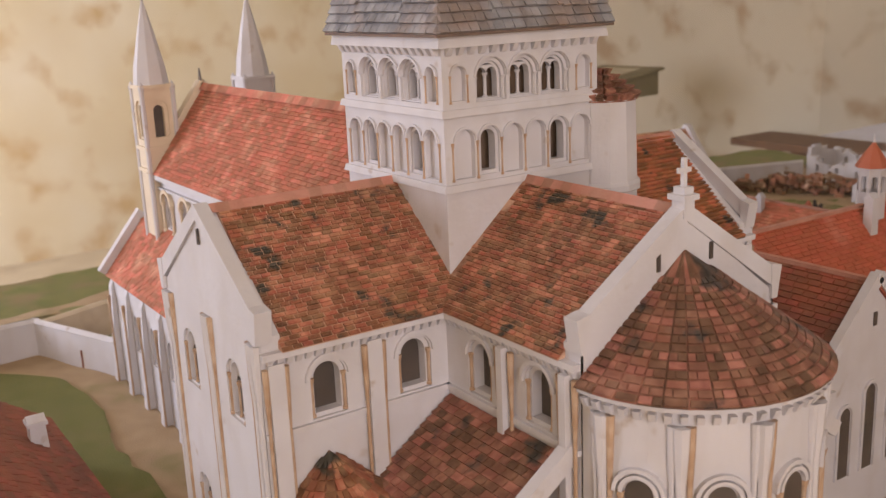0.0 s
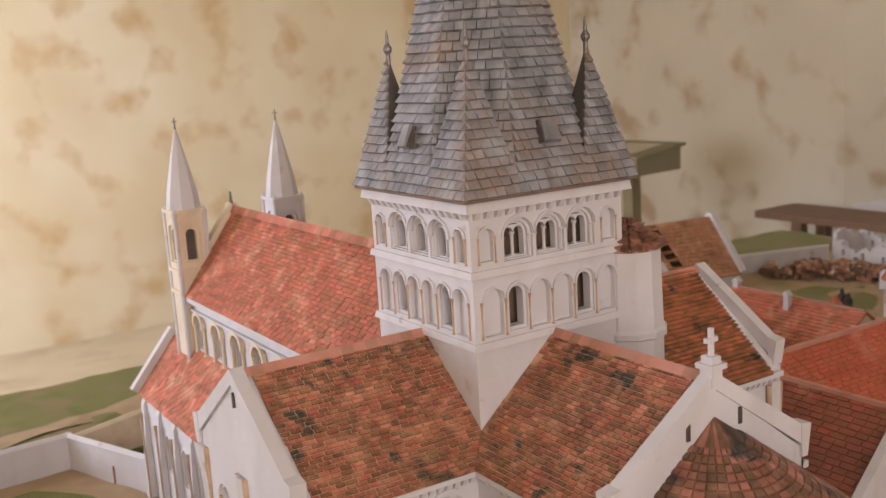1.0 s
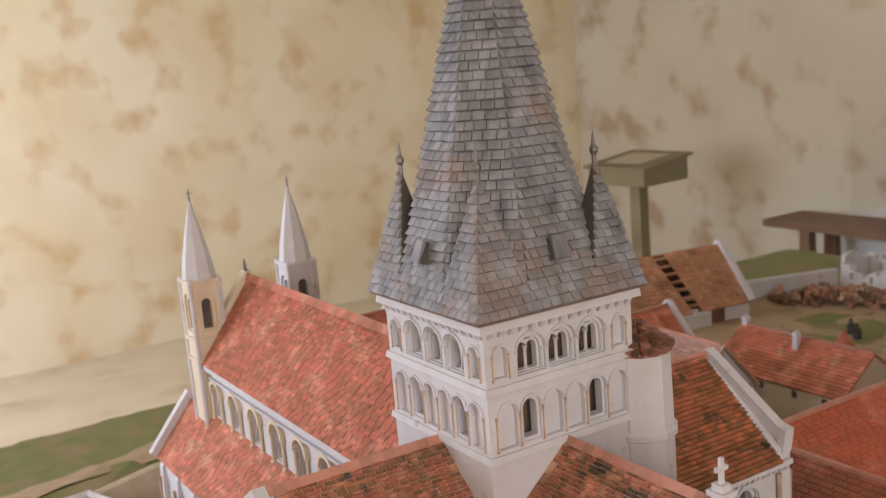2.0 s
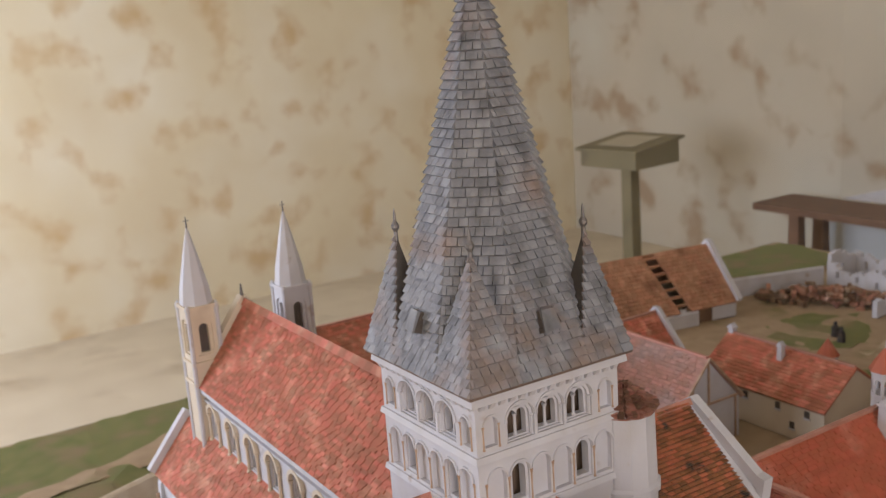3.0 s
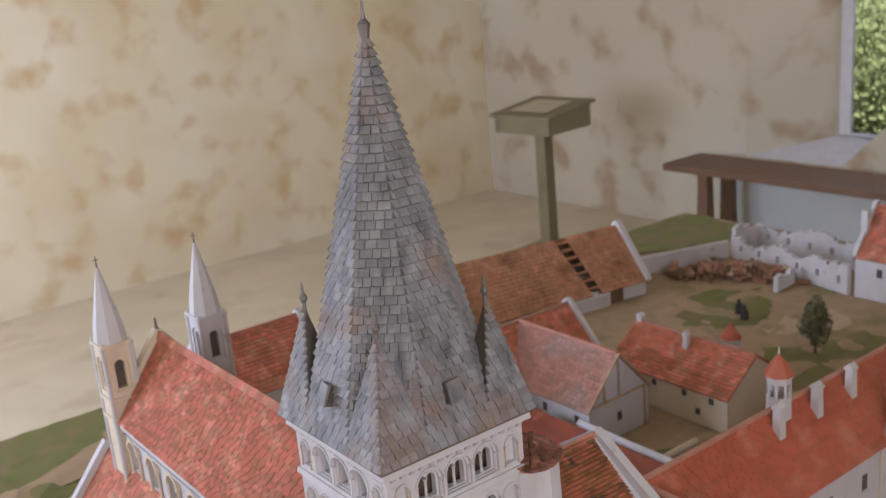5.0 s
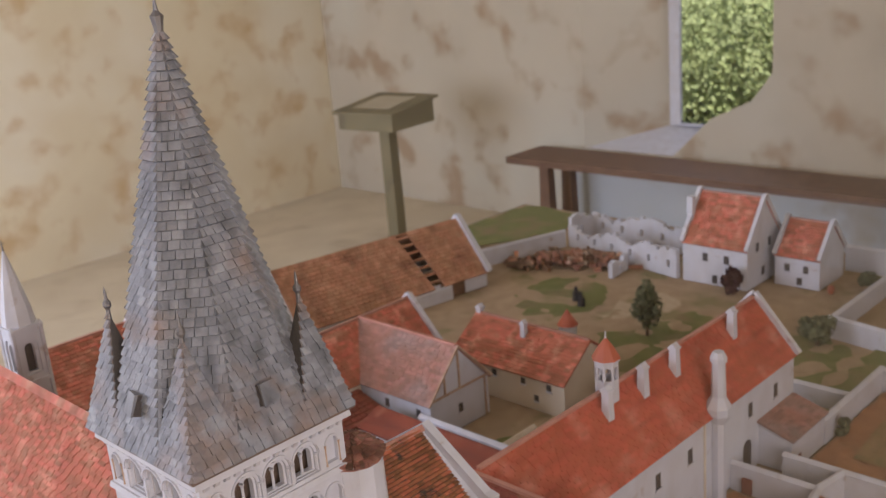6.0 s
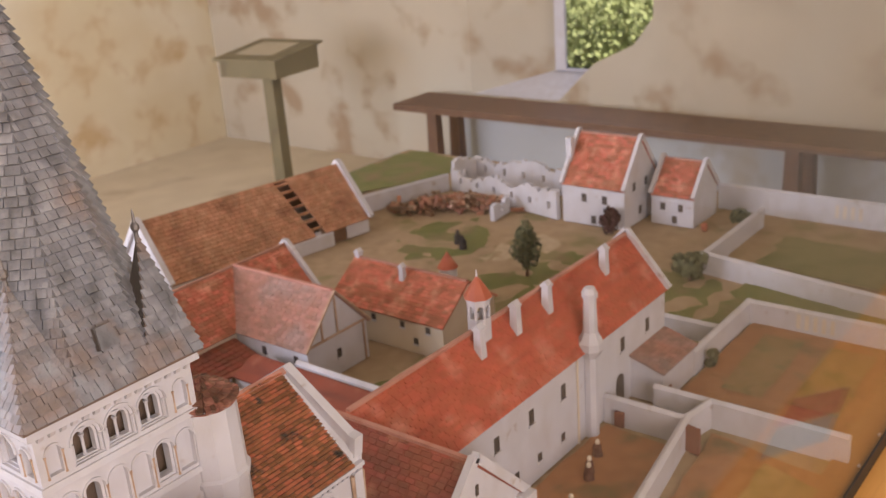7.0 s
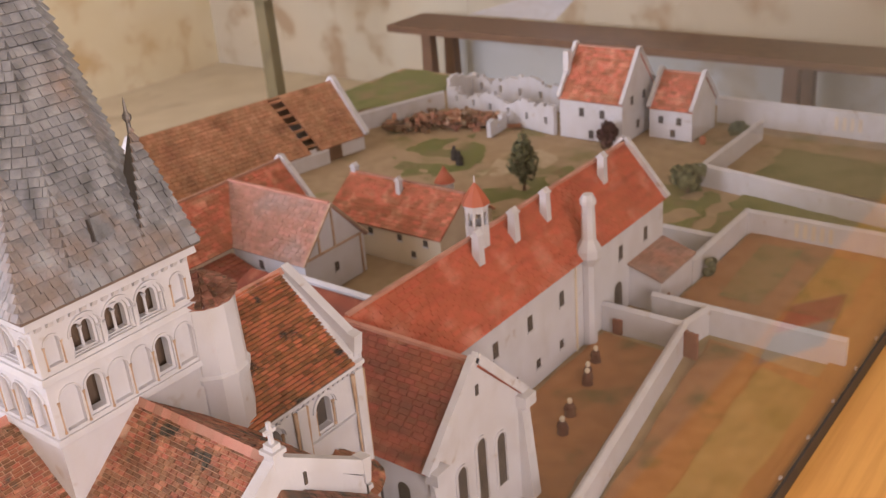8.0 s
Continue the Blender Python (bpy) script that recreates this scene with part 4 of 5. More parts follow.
def gable(d, s, at, wins, name, with_cross=False):
    """A coped gable wall at the end of an arm."""
    d, s, up = Vector(d), Vector(s), Vector((0, 0, 1))
    o = d * at - s * HW
    g, dark = G(), G()
    rows = sorted(set(w[1] for w in wins))
    z = 0.0
    for zs in rows:
        ops = [(c + HW, [(0.026, zs, zs + 0.062, 0.004), (0.020, zs + 0.004, zs + 0.062, 0.012)], True) for c, zz in wins if zz == zs]
        panel(g, o, s, d, 2 * HW, z, zs + 0.10, ops)
        z = zs + 0.10
    panel(g, o, s, d, 2 * HW, z, 0.60, [])
    f0, b0 = d * at, d * (at - 0.03)
    g.prism([f0 - s * HW + up * 0.60, f0 + s * HW + up * 0.60, f0 + up * 0.730], [b0 - s * HW + up * 0.60, b0 + s * HW + up * 0.60, b0 + up * 0.730])
    g.prism([f0 - s * HW, f0 - s * HW + up * 0.6, b0 - s * HW + up * 0.6, b0 - s * HW], [f0 - s * (HW - 0.004), f0 - s * (HW - 0.004) + up * 0.6, b0 - s * (HW - 0.004) + up * 0.6, b0 - s * (HW - 0.004)])
    g.prism([f0 + s * HW, f0 + s * HW + up * 0.6, b0 + s * HW + up * 0.6, b0 + s * HW], [f0 + s * (HW - 0.004), f0 + s * (HW - 0.004) + up * 0.6, b0 + s * (HW - 0.004) + up * 0.6, b0 + s * (HW - 0.004)])
    wall = part("gable_wall", g, WHITE, church)
    for sign in (-1, 1):
        c = G()
        p0, p1 = s * sign * (HW + 0.004) + up * 0.618, up * 0.738
        fr, bk = d * (at + 0.004), d * (at - 0.016)
        c.prism([fr + p0 - up * 0.016, bk + p0 - up * 0.016, bk + p0 + up * 0.012, fr + p0 + up * 0.012], [fr + p1 - up * 0.014, bk + p1 - up * 0.014, bk + p1 + up * 0.008, fr + p1 + up * 0.008])
        part("coping", c, WHITE, wall)
        k = G()
        q0 = s * sign * (HW + 0.004)
        fr, bk = d * (at + 0.005), d * (at - 0.018)
        k.prism([fr + q0 - s * sign * 0.012 + up * 0.592, bk + q0 - s * sign * 0.012 + up * 0.592, bk + q0 - s * sign * 0.001 + up * 0.592, fr + q0 - s * sign * 0.001 + up * 0.592], [fr + q0 - s * sign * 0.014 + up * 0.640, bk + q0 - s * sign * 0.014 + up * 0.640, bk + q0 + s * sign * 0.006 + up * 0.636, fr + q0 + s * sign * 0.006 + up * 0.636])
        part("kneeler", k, WHITE, wall)
    for c, zs in wins:
        for e in (-0.010, 0.010):
            g = G()
            pts = arch(c + e, 0.008, zs + 0.008, zs + 0.050)
            g.poly(*[f0 + s * u - d * 0.0112 + up * zz for u, zz in pts])
            part("light", g, DARKWIN, wall)
        p = f0 + s * c - d * 0.006
        column_set(wall, [(p.x, p.y, zs + 0.004, zs + 0.055, 0.0022)])
        for e in (-0.023, 0.023):
            p = f0 + s * (c + e) - d * 0.003
            column_set(wall, [(p.x, p.y, zs + 0.002, zs + 0.062, 0.0026)])
    return wall, f0


arm((0, -1, 0), (1, 0, 0), 0.45, "choir", 500, (0.247, 0.371), -1)
arm((-1, 0, 0), (0, 1, 0), 0.45, "south transept", 520, (0.224, 0.357), -1)
arm((1, 0, 0), (0, 1, 0), 0.465, "north transept", 540, (0.224, 0.357), -1, 28, TILE_N, LONG, SLATE_DARK)
for d, s, wins in (((0, -1, 0), (1, 0, 0), ()), ((-1, 0, 0), (0, -1, 0), ((-0.086, 0.46), (0.078, 0.46), (-0.086, 0.23), (0.078, 0.23))), ((1, 0, 0), (0, 1, 0), ((-0.08, 0.46), (0.08, 0.46)))):
    wall, f0 = gable(d, s, 0.465 if d[0] > 0 else 0.45, wins, "gable")
    d, s = Vector(d), Vector(s)
    if not wins:
        # slits, then the stone cross on the choir gable
        for e in (-0.046, 0.046):
            part("slit", G().bar(f0 + s * e + d * 0.0005 + Vector((0, 0, 0.668)), f0 + s * e + d * 0.0005 + Vector((0, 0, 0.690)), 0.006, 0.003), DARKWIN, wall)
    else:
        for e in (-0.163, -0.15, -0.004, 0.004, 0.15, 0.163):
            p = f0 + s * e
            column_set(wall, [(p.x, p.y, 0, 0.59, 0.006)], WHITE)
        # thinner brown shafts, coloured as the shadow lines beside the white ones
        for e in (-0.142, -0.012, 0.012, 0.142):
            p = f0 + s * e
            column_set(wall, [(p.x, p.y, 0, 0.59, 0.004)])
        part("slit", G().bar(f0 + d * 0.0005 + Vector((0, 0, 0.69)), f0 + d * 0.0005 + Vector((0, 0, 0.712)), 0.006, 0.003), DARKWIN, wall)
g = G().box(-0.009, -0.456, 0.728, 0.009, -0.436, 0.750).box(-0.013, -0.460, 0.750, 0.013, -0.432, 0.757).box(-0.008, -0.455, 0.757, 0.008, -0.437, 0.766)
base = part("cross_base", g, WHITE, church, "white stepped block under the cross")
part("stone_cross", G().box(-0.0028, -0.449, 0.766, 0.0028, -0.4435, 0.801).box(-0.0105, -0.4485, 0.783, 0.0105, -0.444, 0.789), WHITE, base, "small white cross")

# apse
AR, AZ = 0.168, 0.552
apse = part("apse_wall", G().lathe(0, -0.45, [(AR, 0), (AR, 0.29), (AR + 0.006, 0.292), (AR + 0.006, 0.300), (AR, 0.302), (AR, AZ - 0.006), (AR + 0.009, AZ - 0.004), (AR + 0.009, AZ + 0.004)], 36, math.pi, math.pi), WHITE, church)
for i in range(31):
    a = math.pi + math.pi * (i + 0.5) / 31
    m = Matrix.Identity(4)
    dd, tt = Vector((math.cos(a), math.sin(a), 0)), Vector((-math.sin(a), math.cos(a), 0))
    m.col[0][:3], m.col[1][:3], m.col[2][:3], m.col[3][:3] = tt * 0.008, dd * 0.010, Vector((0, 0, 0.012)), dd * AR + Vector((0, -0.45, AZ - 0.020))
    piece("corbel", apse, m, CORBEL, WHITE)
for i in range(6):
    a = math.pi + math.pi * (i + 0.35) / 5.7
    for e in (-0.06, 0.06):
        # brown on one flank only, as shade painted beside each thick shaft
        column_set(apse, [(AR * 1.01 * math.cos(a + e), -0.45 + AR * 1.01 * math.sin(a + e), 0.0, AZ - 0.022, 0.0042)], OCHRE if e > 0 else WHITE)
    column_set(apse, [(AR * 1.01 * math.cos(a), -0.45 + AR * 1.01 * math.sin(a), 0.0, AZ - 0.022, 0.008)], WHITE)
for i in range(5):
    a = math.pi + math.pi * (i + 0.85) / 5.7
    dd, tt = Vector((math.cos(a), math.sin(a), 0)), Vector((-math.sin(a), math.cos(a), 0))
    c0 = Vector((0, -0.45, 0)) + dd * (AR + 0.0015)
    part("window", G().poly(*[c0 + tt * u + Vector((0, 0, z)) for u, z in arch(0, 0.017, 0.36, 0.44)]), DARKWIN, apse, "dark round-headed window")
    g = G()
    for r in (0.022, 0.030):
        pts = [(r * math.cos(math.pi * k / 10), 0.44 + r * math.sin(math.pi * k / 10)) for k in range(11)]
        g.sweep([c0 + tt * u0 + Vector((0, 0, z0)) for u0, z0 in pts], dd, 0.008, 0.005)
    part("hood_mould", g, WHITE, apse)
    for e in (-0.022, 0.022):
        p = c0 + tt * e
        column_set(apse, [(p.x, p.y, 0.36, 0.44, 0.0035)])
g = G()
APX, apse_bed = Vector((0, -0.448, 0.690)), G()
N = 20
for i in range(N):
    a0, a1 = math.pi + math.pi * i / N, math.pi + math.pi * (i + 1) / N
    p0, p1 = (Vector((0, -0.45, AZ + 0.004)) + Vector((math.cos(q2), math.sin(q2), 0)) * (AR + 0.014) for q2 in (a0, a1))
    lay(g, courses(p0, p1, APX, APX, 19, 0.021, 0.0018, 700 + i), FLAT)
    apse_bed.add([p0 - Vector((0, 0, 0.001)), p1 - Vector((0, 0, 0.001)), APX - Vector((0, 0, 0.001))], [(0, 1, 2)])
apse_roof = part("apse_roof", apse_bed, TILE_M, apse, "conical roof of mottled brown-red tiles")
apse_tiles = part("tile_layer", g, TILE_M, apse, kind="stuff")

# side chapel and aisle roofs in the corner of choir and transept
for sx in (-1, 1):
    x0, x1, z0, z1 = sx * 0.172, sx * 0.335, 0.455, 0.340
    chap = part("side_aisle", G().box(min(sx * 0.17, sx * 0.325), -0.43, 0, max(sx * 0.17, sx * 0.325), -0.172, 0.325), WHITE, church)
    a, b = Vector((x1, -0.425, z1)), Vector((x1, -0.174, z1))
    c, e = Vector((x0, -0.174, z0)), Vector((x0, -0.425, z0))
    if (b - a).cross(e - a).z < 0:
        a, b, c, e = b, a, e, c
    slope(chap, "aisle_roof", None, TILE_M, a, b, c, e, 16, 0.019, 0.0035, 800 + sx, "mottled lean-to tile roof")
    part("coping", G().bar((sx * 0.172, -0.434, 0.468), (sx * 0.345, -0.434, 0.346), 0.018, 0.024), WHITE, chap)
    cz, cx = 0.43, sx * 0.365
    cone = part("chapel_apse", G().lathe(cx, -0.17, [(0.078, 0), (0.078, 0.335), (0.086, 0.338), (0.086, 0.345)], 18, math.pi, math.pi), WHITE, church)
    g = G()
    ap2 = Vector((cx, -0.172, cz))
    for i in range(10):
        p0, p1 = (Vector((cx + 0.09 * math.cos(q2), -0.17 + 0.09 * math.sin(q2), 0.346)) for q2 in (math.pi + math.pi * i / 10, math.pi + math.pi * (i + 1) / 10))
        lay(g, courses(p0, p1, ap2, ap2, 8, 0.02, 0.0035, 820 + i))
        g.add([p0 - Vector((0, 0, 0.003)), p1 - Vector((0, 0, 0.003)), ap2 - Vector((0, 0, 0.003))], [(0, 1, 2)])
    part("chapel_roof", g, TILE, cone, "small half-cone tile roof")

# nave with aisles
NW, NE, NR, NL = 0.135, 0.150, 0.802, 1.14
AL = 1.29
for sx in (-1, 1):
    g, dark = G(), G()
    wins = [(0.06 + k * 0.126, [(0.027, 0.472, 0.535, 0.005), (0.019, 0.476, 0.533, 0.02)], False) for k in range(8)]
    panel(g, (sx * NW, T, 0), (0, 1, 0), (sx, 0, 0), NL - T, 0.3, 0.60, wins, dark)
    wall = part("clerestory_wall", g, WHITE, church)
    shades(dark, wall)
    part("eaves_band", G().bar((sx * (NW + 0.005), T, 0.596), (sx * (NW + 0.005), NL, 0.596), 0.02, 0.012), WHITE, wall)
    part("string_course", G().bar((sx * (NW + 0.003), T, 0.568), (sx * (NW + 0.003), NL, 0.568), 0.010, 0.006), WHITE, wall)
    for k in range(8):
        y = T + 0.06 + k * 0.126
        gg = G()
        pts = [(y + 0.033 * math.cos(math.pi * i / 10), 0.533 + 0.033 * math.sin(math.pi * i / 10)) for i in range(11)]
        gg.sweep([(sx * (NW + 0.003), u0, z0) for u0, z0 in pts], (sx, 0, 0), 0.014, 0.009)
        part("hood_mould", gg, CREAM, wall)
        for e in (-0.031, 0.031):
            column_set(wall, [(sx * (NW + 0.004), y + e, 0.462, 0.535, 0.005)], CREAM)
        part("mullion", G().box(sx * (NW - 0.008) - 0.002, y - 0.002, 0.474, sx * (NW - 0.008) + 0.002, y + 0.002, 0.55), CREAM, wall)
    a, b, c, e = Vector((sx * NE, T, 0.602)), Vector((sx * NE, NL - 0.01, 0.602)), Vector((0, NL - 0.01, NR)), Vector((0, T, NR))
    if (b - a).cross(e - a).z < 0:
        a, b, c, e = b, a, e, c
    slope(church, "nave_roof", None, TILE_O, a, b, c, e, 28, 0.024, 0.0035, 900 + sx, "bright orange-red tiled nave roof")
    # aisle
    g, dark = G(), G()
    AX = 0.235
    wins = [(0.06 + k * 0.126, [(0.022, 0.16, 0.235, 0.005), (0.016, 0.165, 0.235, 0.02)], False) for k in range(8)]
    panel(g, (sx * AX, HW + 0.02, 0), (0, 1, 0), (sx, 0, 0), AL - HW, 0, 0.328, wins, dark)
    panel(g, (sx * AX, AL + 0.02, 0), (-sx, 0, 0), (0, 1, 0), AX - 0.08, 0, 0.328, [])
    g.add([(sx * AX, AL + 0.02, 0.328), (sx * NW, AL + 0.02, 0.328), (sx * NW, AL + 0.02, 0.466)], [(0, 1, 2)])
    g.box(min(0, sx * NW), NL + 0.021, 0, max(0, sx * NW), AL + 0.019, 0.462)
    aisle = part("aisle_wall", g, WHITE, church)
    shades(dark, aisle)
    for k in range(10):
        y = HW + 0.02 + k * 0.1235
        part("buttress", G().prism([(sx * AX, y - 0.012, 0), (sx * (AX + 0.024), y - 0.012, 0), (sx * (AX + 0.024), y + 0.012, 0), (sx * AX, y + 0.012, 0)], [(sx * AX, y - 0.012, 0.318), (sx * (AX + 0.008), y - 0.012, 0.300), (sx * (AX + 0.008), y + 0.012, 0.300), (sx * AX, y + 0.012, 0.318)]), WHITE, aisle)
        column_set(aisle, [(sx * (AX + 0.018), y - 0.013, 0, 0.28, 0.0035)])
    a, b, c, e = Vector((sx * (AX + 0.014), HW + 0.01, 0.328)), Vector((sx * (AX + 0.014), AL + 0.014, 0.328)), Vector((sx * NW, AL + 0.014, 0.466)), Vector((sx * NW, HW + 0.01, 0.466))
    if (b - a).cross(e - a).z < 0:
        a, b, c, e = b, a, e, c
    slope(church, "aisle_roof", None, TILE_O, a, b, c, e, 16, 0.024, 0.0035, 920 + sx, "orange-red tiled aisle roof")
    part("coping", G().bar((sx * (AX + 0.02), AL + 0.026, 0.335), (sx * NW, AL + 0.026, 0.482), 0.022, 0.022), WHITE, aisle)
n = 34
for k in range(n):
    m = Matrix.Identity(4)
    m.col[0][:3], m.col[1][:3], m.col[2][:3], m.col[3][:3] = Vector((0, (NL - T) / n * 1.02, 0)), Vector((0.012, 0, 0)), Vector((0, 0, 0.010)), Vector((0, T + k * (NL - T) / n, NR))
    piece("ridge_tile", church, m, RIDGE, TILE_O)
g = G()
panel(g, (NW + 0.02, NL + 0.02, 0), (-1, 0, 0), (0, 1, 0), 2 * NW + 0.04, 0, 0.6, [(NW + 0.02, [(0.05, 0.0, 0.12, 0.02)], True)])
g.prism([(-NE, NL, 0.6), (NE, NL, 0.6), (0, NL, NR + 0.008)], [(-NE, NL + 0.02, 0.6), (NE, NL + 0.02, 0.6), (0, NL + 0.02, NR + 0.008)])
west = part("west_front", g, CREAM, church, "cream stone west front")
for sx in (-1, 1):
    part("coping", G().bar((sx * (NE + 0.006), NL + 0.008, 0.602), (0, NL + 0.008, NR + 0.012), 0.03, 0.016), CREAM, west)
part("finial", G().lathe(0, NL + 0.01, [(0.006, NR + 0.01), (0.004, NR + 0.025), (0.002, NR + 0.045)], 6), LEAD, west)
for sx in (-1, 1):
    cx, cy, h = sx * 0.133 + 0.016, NL + 0.03, 0.038
    g, dark = G(), G()
    for d, s in (((0, -1), (1, 0)), ((0, 1), (-1, 0)), ((-1, 0), (0, -1)), ((1, 0), (0, 1))):
        d, s = Vector((*d, 0)), Vector((*s, 0))
        o = Vector((cx, cy, 0)) + d * h - s * h
        panel(g, o, s, d, 2 * h, 0, 0.66, [])
        panel(g, o, s, d, 2 * h, 0.66, 0.812, [(h, [(0.022, 0.685, 0.758, 0.005), (0.013, 0.69, 0.755, 0.018)], False)], dark)
    tw = part("west_tower", g, CREAM if sx < 0 else WHITE, church, "slim west tower with a pointed stone spire")
    shades(dark, tw)
    for z0 in (0.606, 0.660, 0.808):
        part("string_course", G().box(cx - h - 0.005, cy - h - 0.005, z0, cx + h + 0.005, cy + h + 0.005, z0 + 0.009), CREAM if sx < 0 else WHITE, tw)
    part("tower_spire", G().lathe(cx, cy, [(h * 1.12, 0.817), (h * 0.98, 0.86), (h * 0.5, 0.945), (0.002, 1.016)], 8, math.pi / 8), WHITE, tw, "white octagonal stone spire")
    for qx in (-1, 1):
        for qy in (-1, 1):
            part("corner_shaft", G().lathe(cx + qx * h, cy + qy * h, [(0.006, 0), (0.006, 0.80), (0.008, 0.812), (0.0005, 0.826)], 6), WHITE, tw)
    part("finial", G().lathe(cx, cy, [(0.003, 1.01), (0.0012, 1.042)], 6).bar((cx - 0.007, cy, 1.032), (cx + 0.007, cy, 1.032), 0.002, 0.002), LEAD, tw)


# ---------------------------------------------------------------- the other model buildings
class Frame2:
    """A turned plan frame: along a, across b."""

    def __init__(self, x, y, yaw=0.0):
        c, s = math.cos(radians(yaw)), math.sin(radians(yaw))
        self.o, self.a, self.b = Vector((x, y, 0)), Vector((c, s, 0)), Vector((-s, c, 0))

    def __call__(self, u, v, z=0.0):
        p = self.o + self.a * u + self.b * v
        return Vector((p.x, p.y, z))


def house(name, label, f, length, depth, eave, ridge, tiles, walls, rows=14, tile=0.026, coping=True, over=0.012, seed=1, gables=(True, True), z0=0.0, slopes=(0, 1), cop_mat=None, hip=0.0):
    """A gabled house: ridge along the frame's a, from u = 0 to length, v = 0 to depth."""
    h = thing(name, f(length / 2, depth / 2, z0), label, "building model")
    m = depth / 2
    g = G()
    for p, q2 in (((0, 0), (length, 0)), ((length, 0), (length, depth)), ((length, depth), (0, depth)), ((0, depth), (0, 0))):
        g.poly(f(*p, z0), f(*q2, z0), f(*q2, eave), f(*p, eave))
    for u in (0, length):
        g.poly(f(u, 0, eave), f(u, depth, eave), f(u, m, ridge - 0.004))
    wall = part("wall", g, walls, h)
    k = (ridge - eave) / m
    for sgn in slopes:
        v0 = -over if sgn == 0 else depth + over
        a, b, c, e = f(-over * 0.6, v0, eave - over * k), f(length + over * 0.6, v0, eave - over * k), f(length + over * 0.6 - hip, m, ridge), f(-over * 0.6 + hip, m, ridge)
        if (b - a).cross(e - a).z < 0:
            a, b, c, e = b, a, e, c
        slope(h, "roof", None, tiles, a, b, c, e, rows, tile, 0.0035, seed + sgn)
    part("ridge", G().bar(f(0, m, ridge + 0.002), f(length, m, ridge + 0.002), 0.012, 0.008), RIDGEM, h, "pale pinkish ridge tiles")
    if coping:
        for u, on in ((0, gables[0]), (length, gables[1])):
            if on:
                for v in (-over * 1.3, depth + over * 1.3):
                    part("coping", G().bar(f(u, v, eave - over * k + 0.006), f(u, m, ridge + 0.014), 0.018, 0.022), cop_mat or WHITE, h)
    return h, wall


def openings(parent, places, w=0.016, h=0.03, normal=None, frame=None):
    """Small dark windows: (point on the wall, direction along the wall, outward)."""
    for p, along, out in places:
        p, along, out = Vector(p), Vector(along).normalized(), Vector(out).normalized()
        up = Vector((0, 0, 1))
        q2 = [p + along * w * i / 2 + up * h * j / 2 for i, j in ((-1, -1), (1, -1), (1, 1), (-1, 1))]
        win = part("window", G().prism([c - out * 0.003 for c in q2], [c + out * 0.0012 for c in q2]), DARKWIN, parent, "small dark window")
        part("sill", G().prism([p + along * w * i * 0.65 - up * (h / 2 + d) - out * 0.002 for i, d in ((-1, 0.006), (1, 0.006), (1, 0), (-1, 0))], [p + along * w * i * 0.65 - up * (h / 2 + d) + out * 0.004 for i, d in ((-1, 0.006), (1, 0.006), (1, 0), (-1, 0))]), WHITE, win)


def chimney(parent, x, y, z0, z1, w=0.026, cap=True):
    g = G().prism([(x - w / 2, y - w / 2, z0), (x + w / 2, y - w / 2, z0), (x + w / 2, y + w / 2, z0), (x - w / 2, y + w / 2, z0)], [(x - w * 0.42, y - w * 0.42, z1), (x + w * 0.42, y - w * 0.42, z1), (x + w * 0.42, y + w * 0.42, z1), (x - w * 0.42, y + w * 0.42, z1)])
    g.box(x - w * 0.55, y - w * 0.55, z1, x + w * 0.55, y + w * 0.55, z1 + 0.007)
    c = part("chimney", g, WHITE, parent, "small white chimney")
    part("chimney_cap", G().prism([(x - w * 0.5, y - w * 0.4, z1 + 0.007), (x + w * 0.5, y - w * 0.4, z1 + 0.007), (x + w * 0.5, y + w * 0.4, z1 + 0.007), (x - w * 0.5, y + w * 0.4, z1 + 0.007)], [(x - w * 0.5, y - 0.001, z1 + 0.018), (x + w * 0.5, y - 0.001, z1 + 0.018), (x + w * 0.5, y + 0.001, z1 + 0.018), (x - w * 0.5, y + 0.001, z1 + 0.018)]), WHITE, c)


# dormitory range
DX0, DX1, DY0, DY1, DE, DR = 0.735, 2.11, -0.012, 0.27, 0.303, 0.464
f = Frame2(DX0, DY0)
dorm, dwall = house("dormitory_model", "long white model range with a red tiled roof and chimneys", f, DX1 - DX0, DY1 - DY0, DE, DR, TILE_R, WHITE, 22, 0.03, seed=30, gables=(False, True))
openings(dorm, [((x, DY0, 0.212), (1, 0, 0), (0, -1, 0)) for x in (1.124, 1.292, 1.46, 1.816, 1.984)], 0.024, 0.046)
openings(dorm, [((x, DY0, 0.066), (1, 0, 0), (0, -1, 0)) for x in (1.21, 1.326, 1.452)], 0.020, 0.026)
part("doorway", G().poly(*[(1.797 + u, DY0 - 0.001, z) for u, z in arch(0, 0.026, 0.0, 0.09)]), DARKWIN, dorm, "dark arched doorway")
for x, top in ((1.21, 0.488), (1.382, 0.490), (1.547, 0.490), (1.884, 0.490)):
    chimney(dorm, x, 0.088, 0.40, top)
part("tall_chimney", G().lathe(1.60, DY0 - 0.012, [(0.022, 0), (0.022, 0.265), (0.040, 0.295), (0.040, 0.318), (0.022, 0.350), (0.019, 0.455), (0.024, 0.458), (0.024, 0.472), (0.016, 0.488)], 8, math.pi / 8), WHITE, dorm, "tall white octagonal chimney")
part("drain_pipe", G().bar((1.535, DY0 - 0.004, 0), (1.535, DY0 - 0.004, 0.3), 0.005, 0.005), CREAM, dorm)

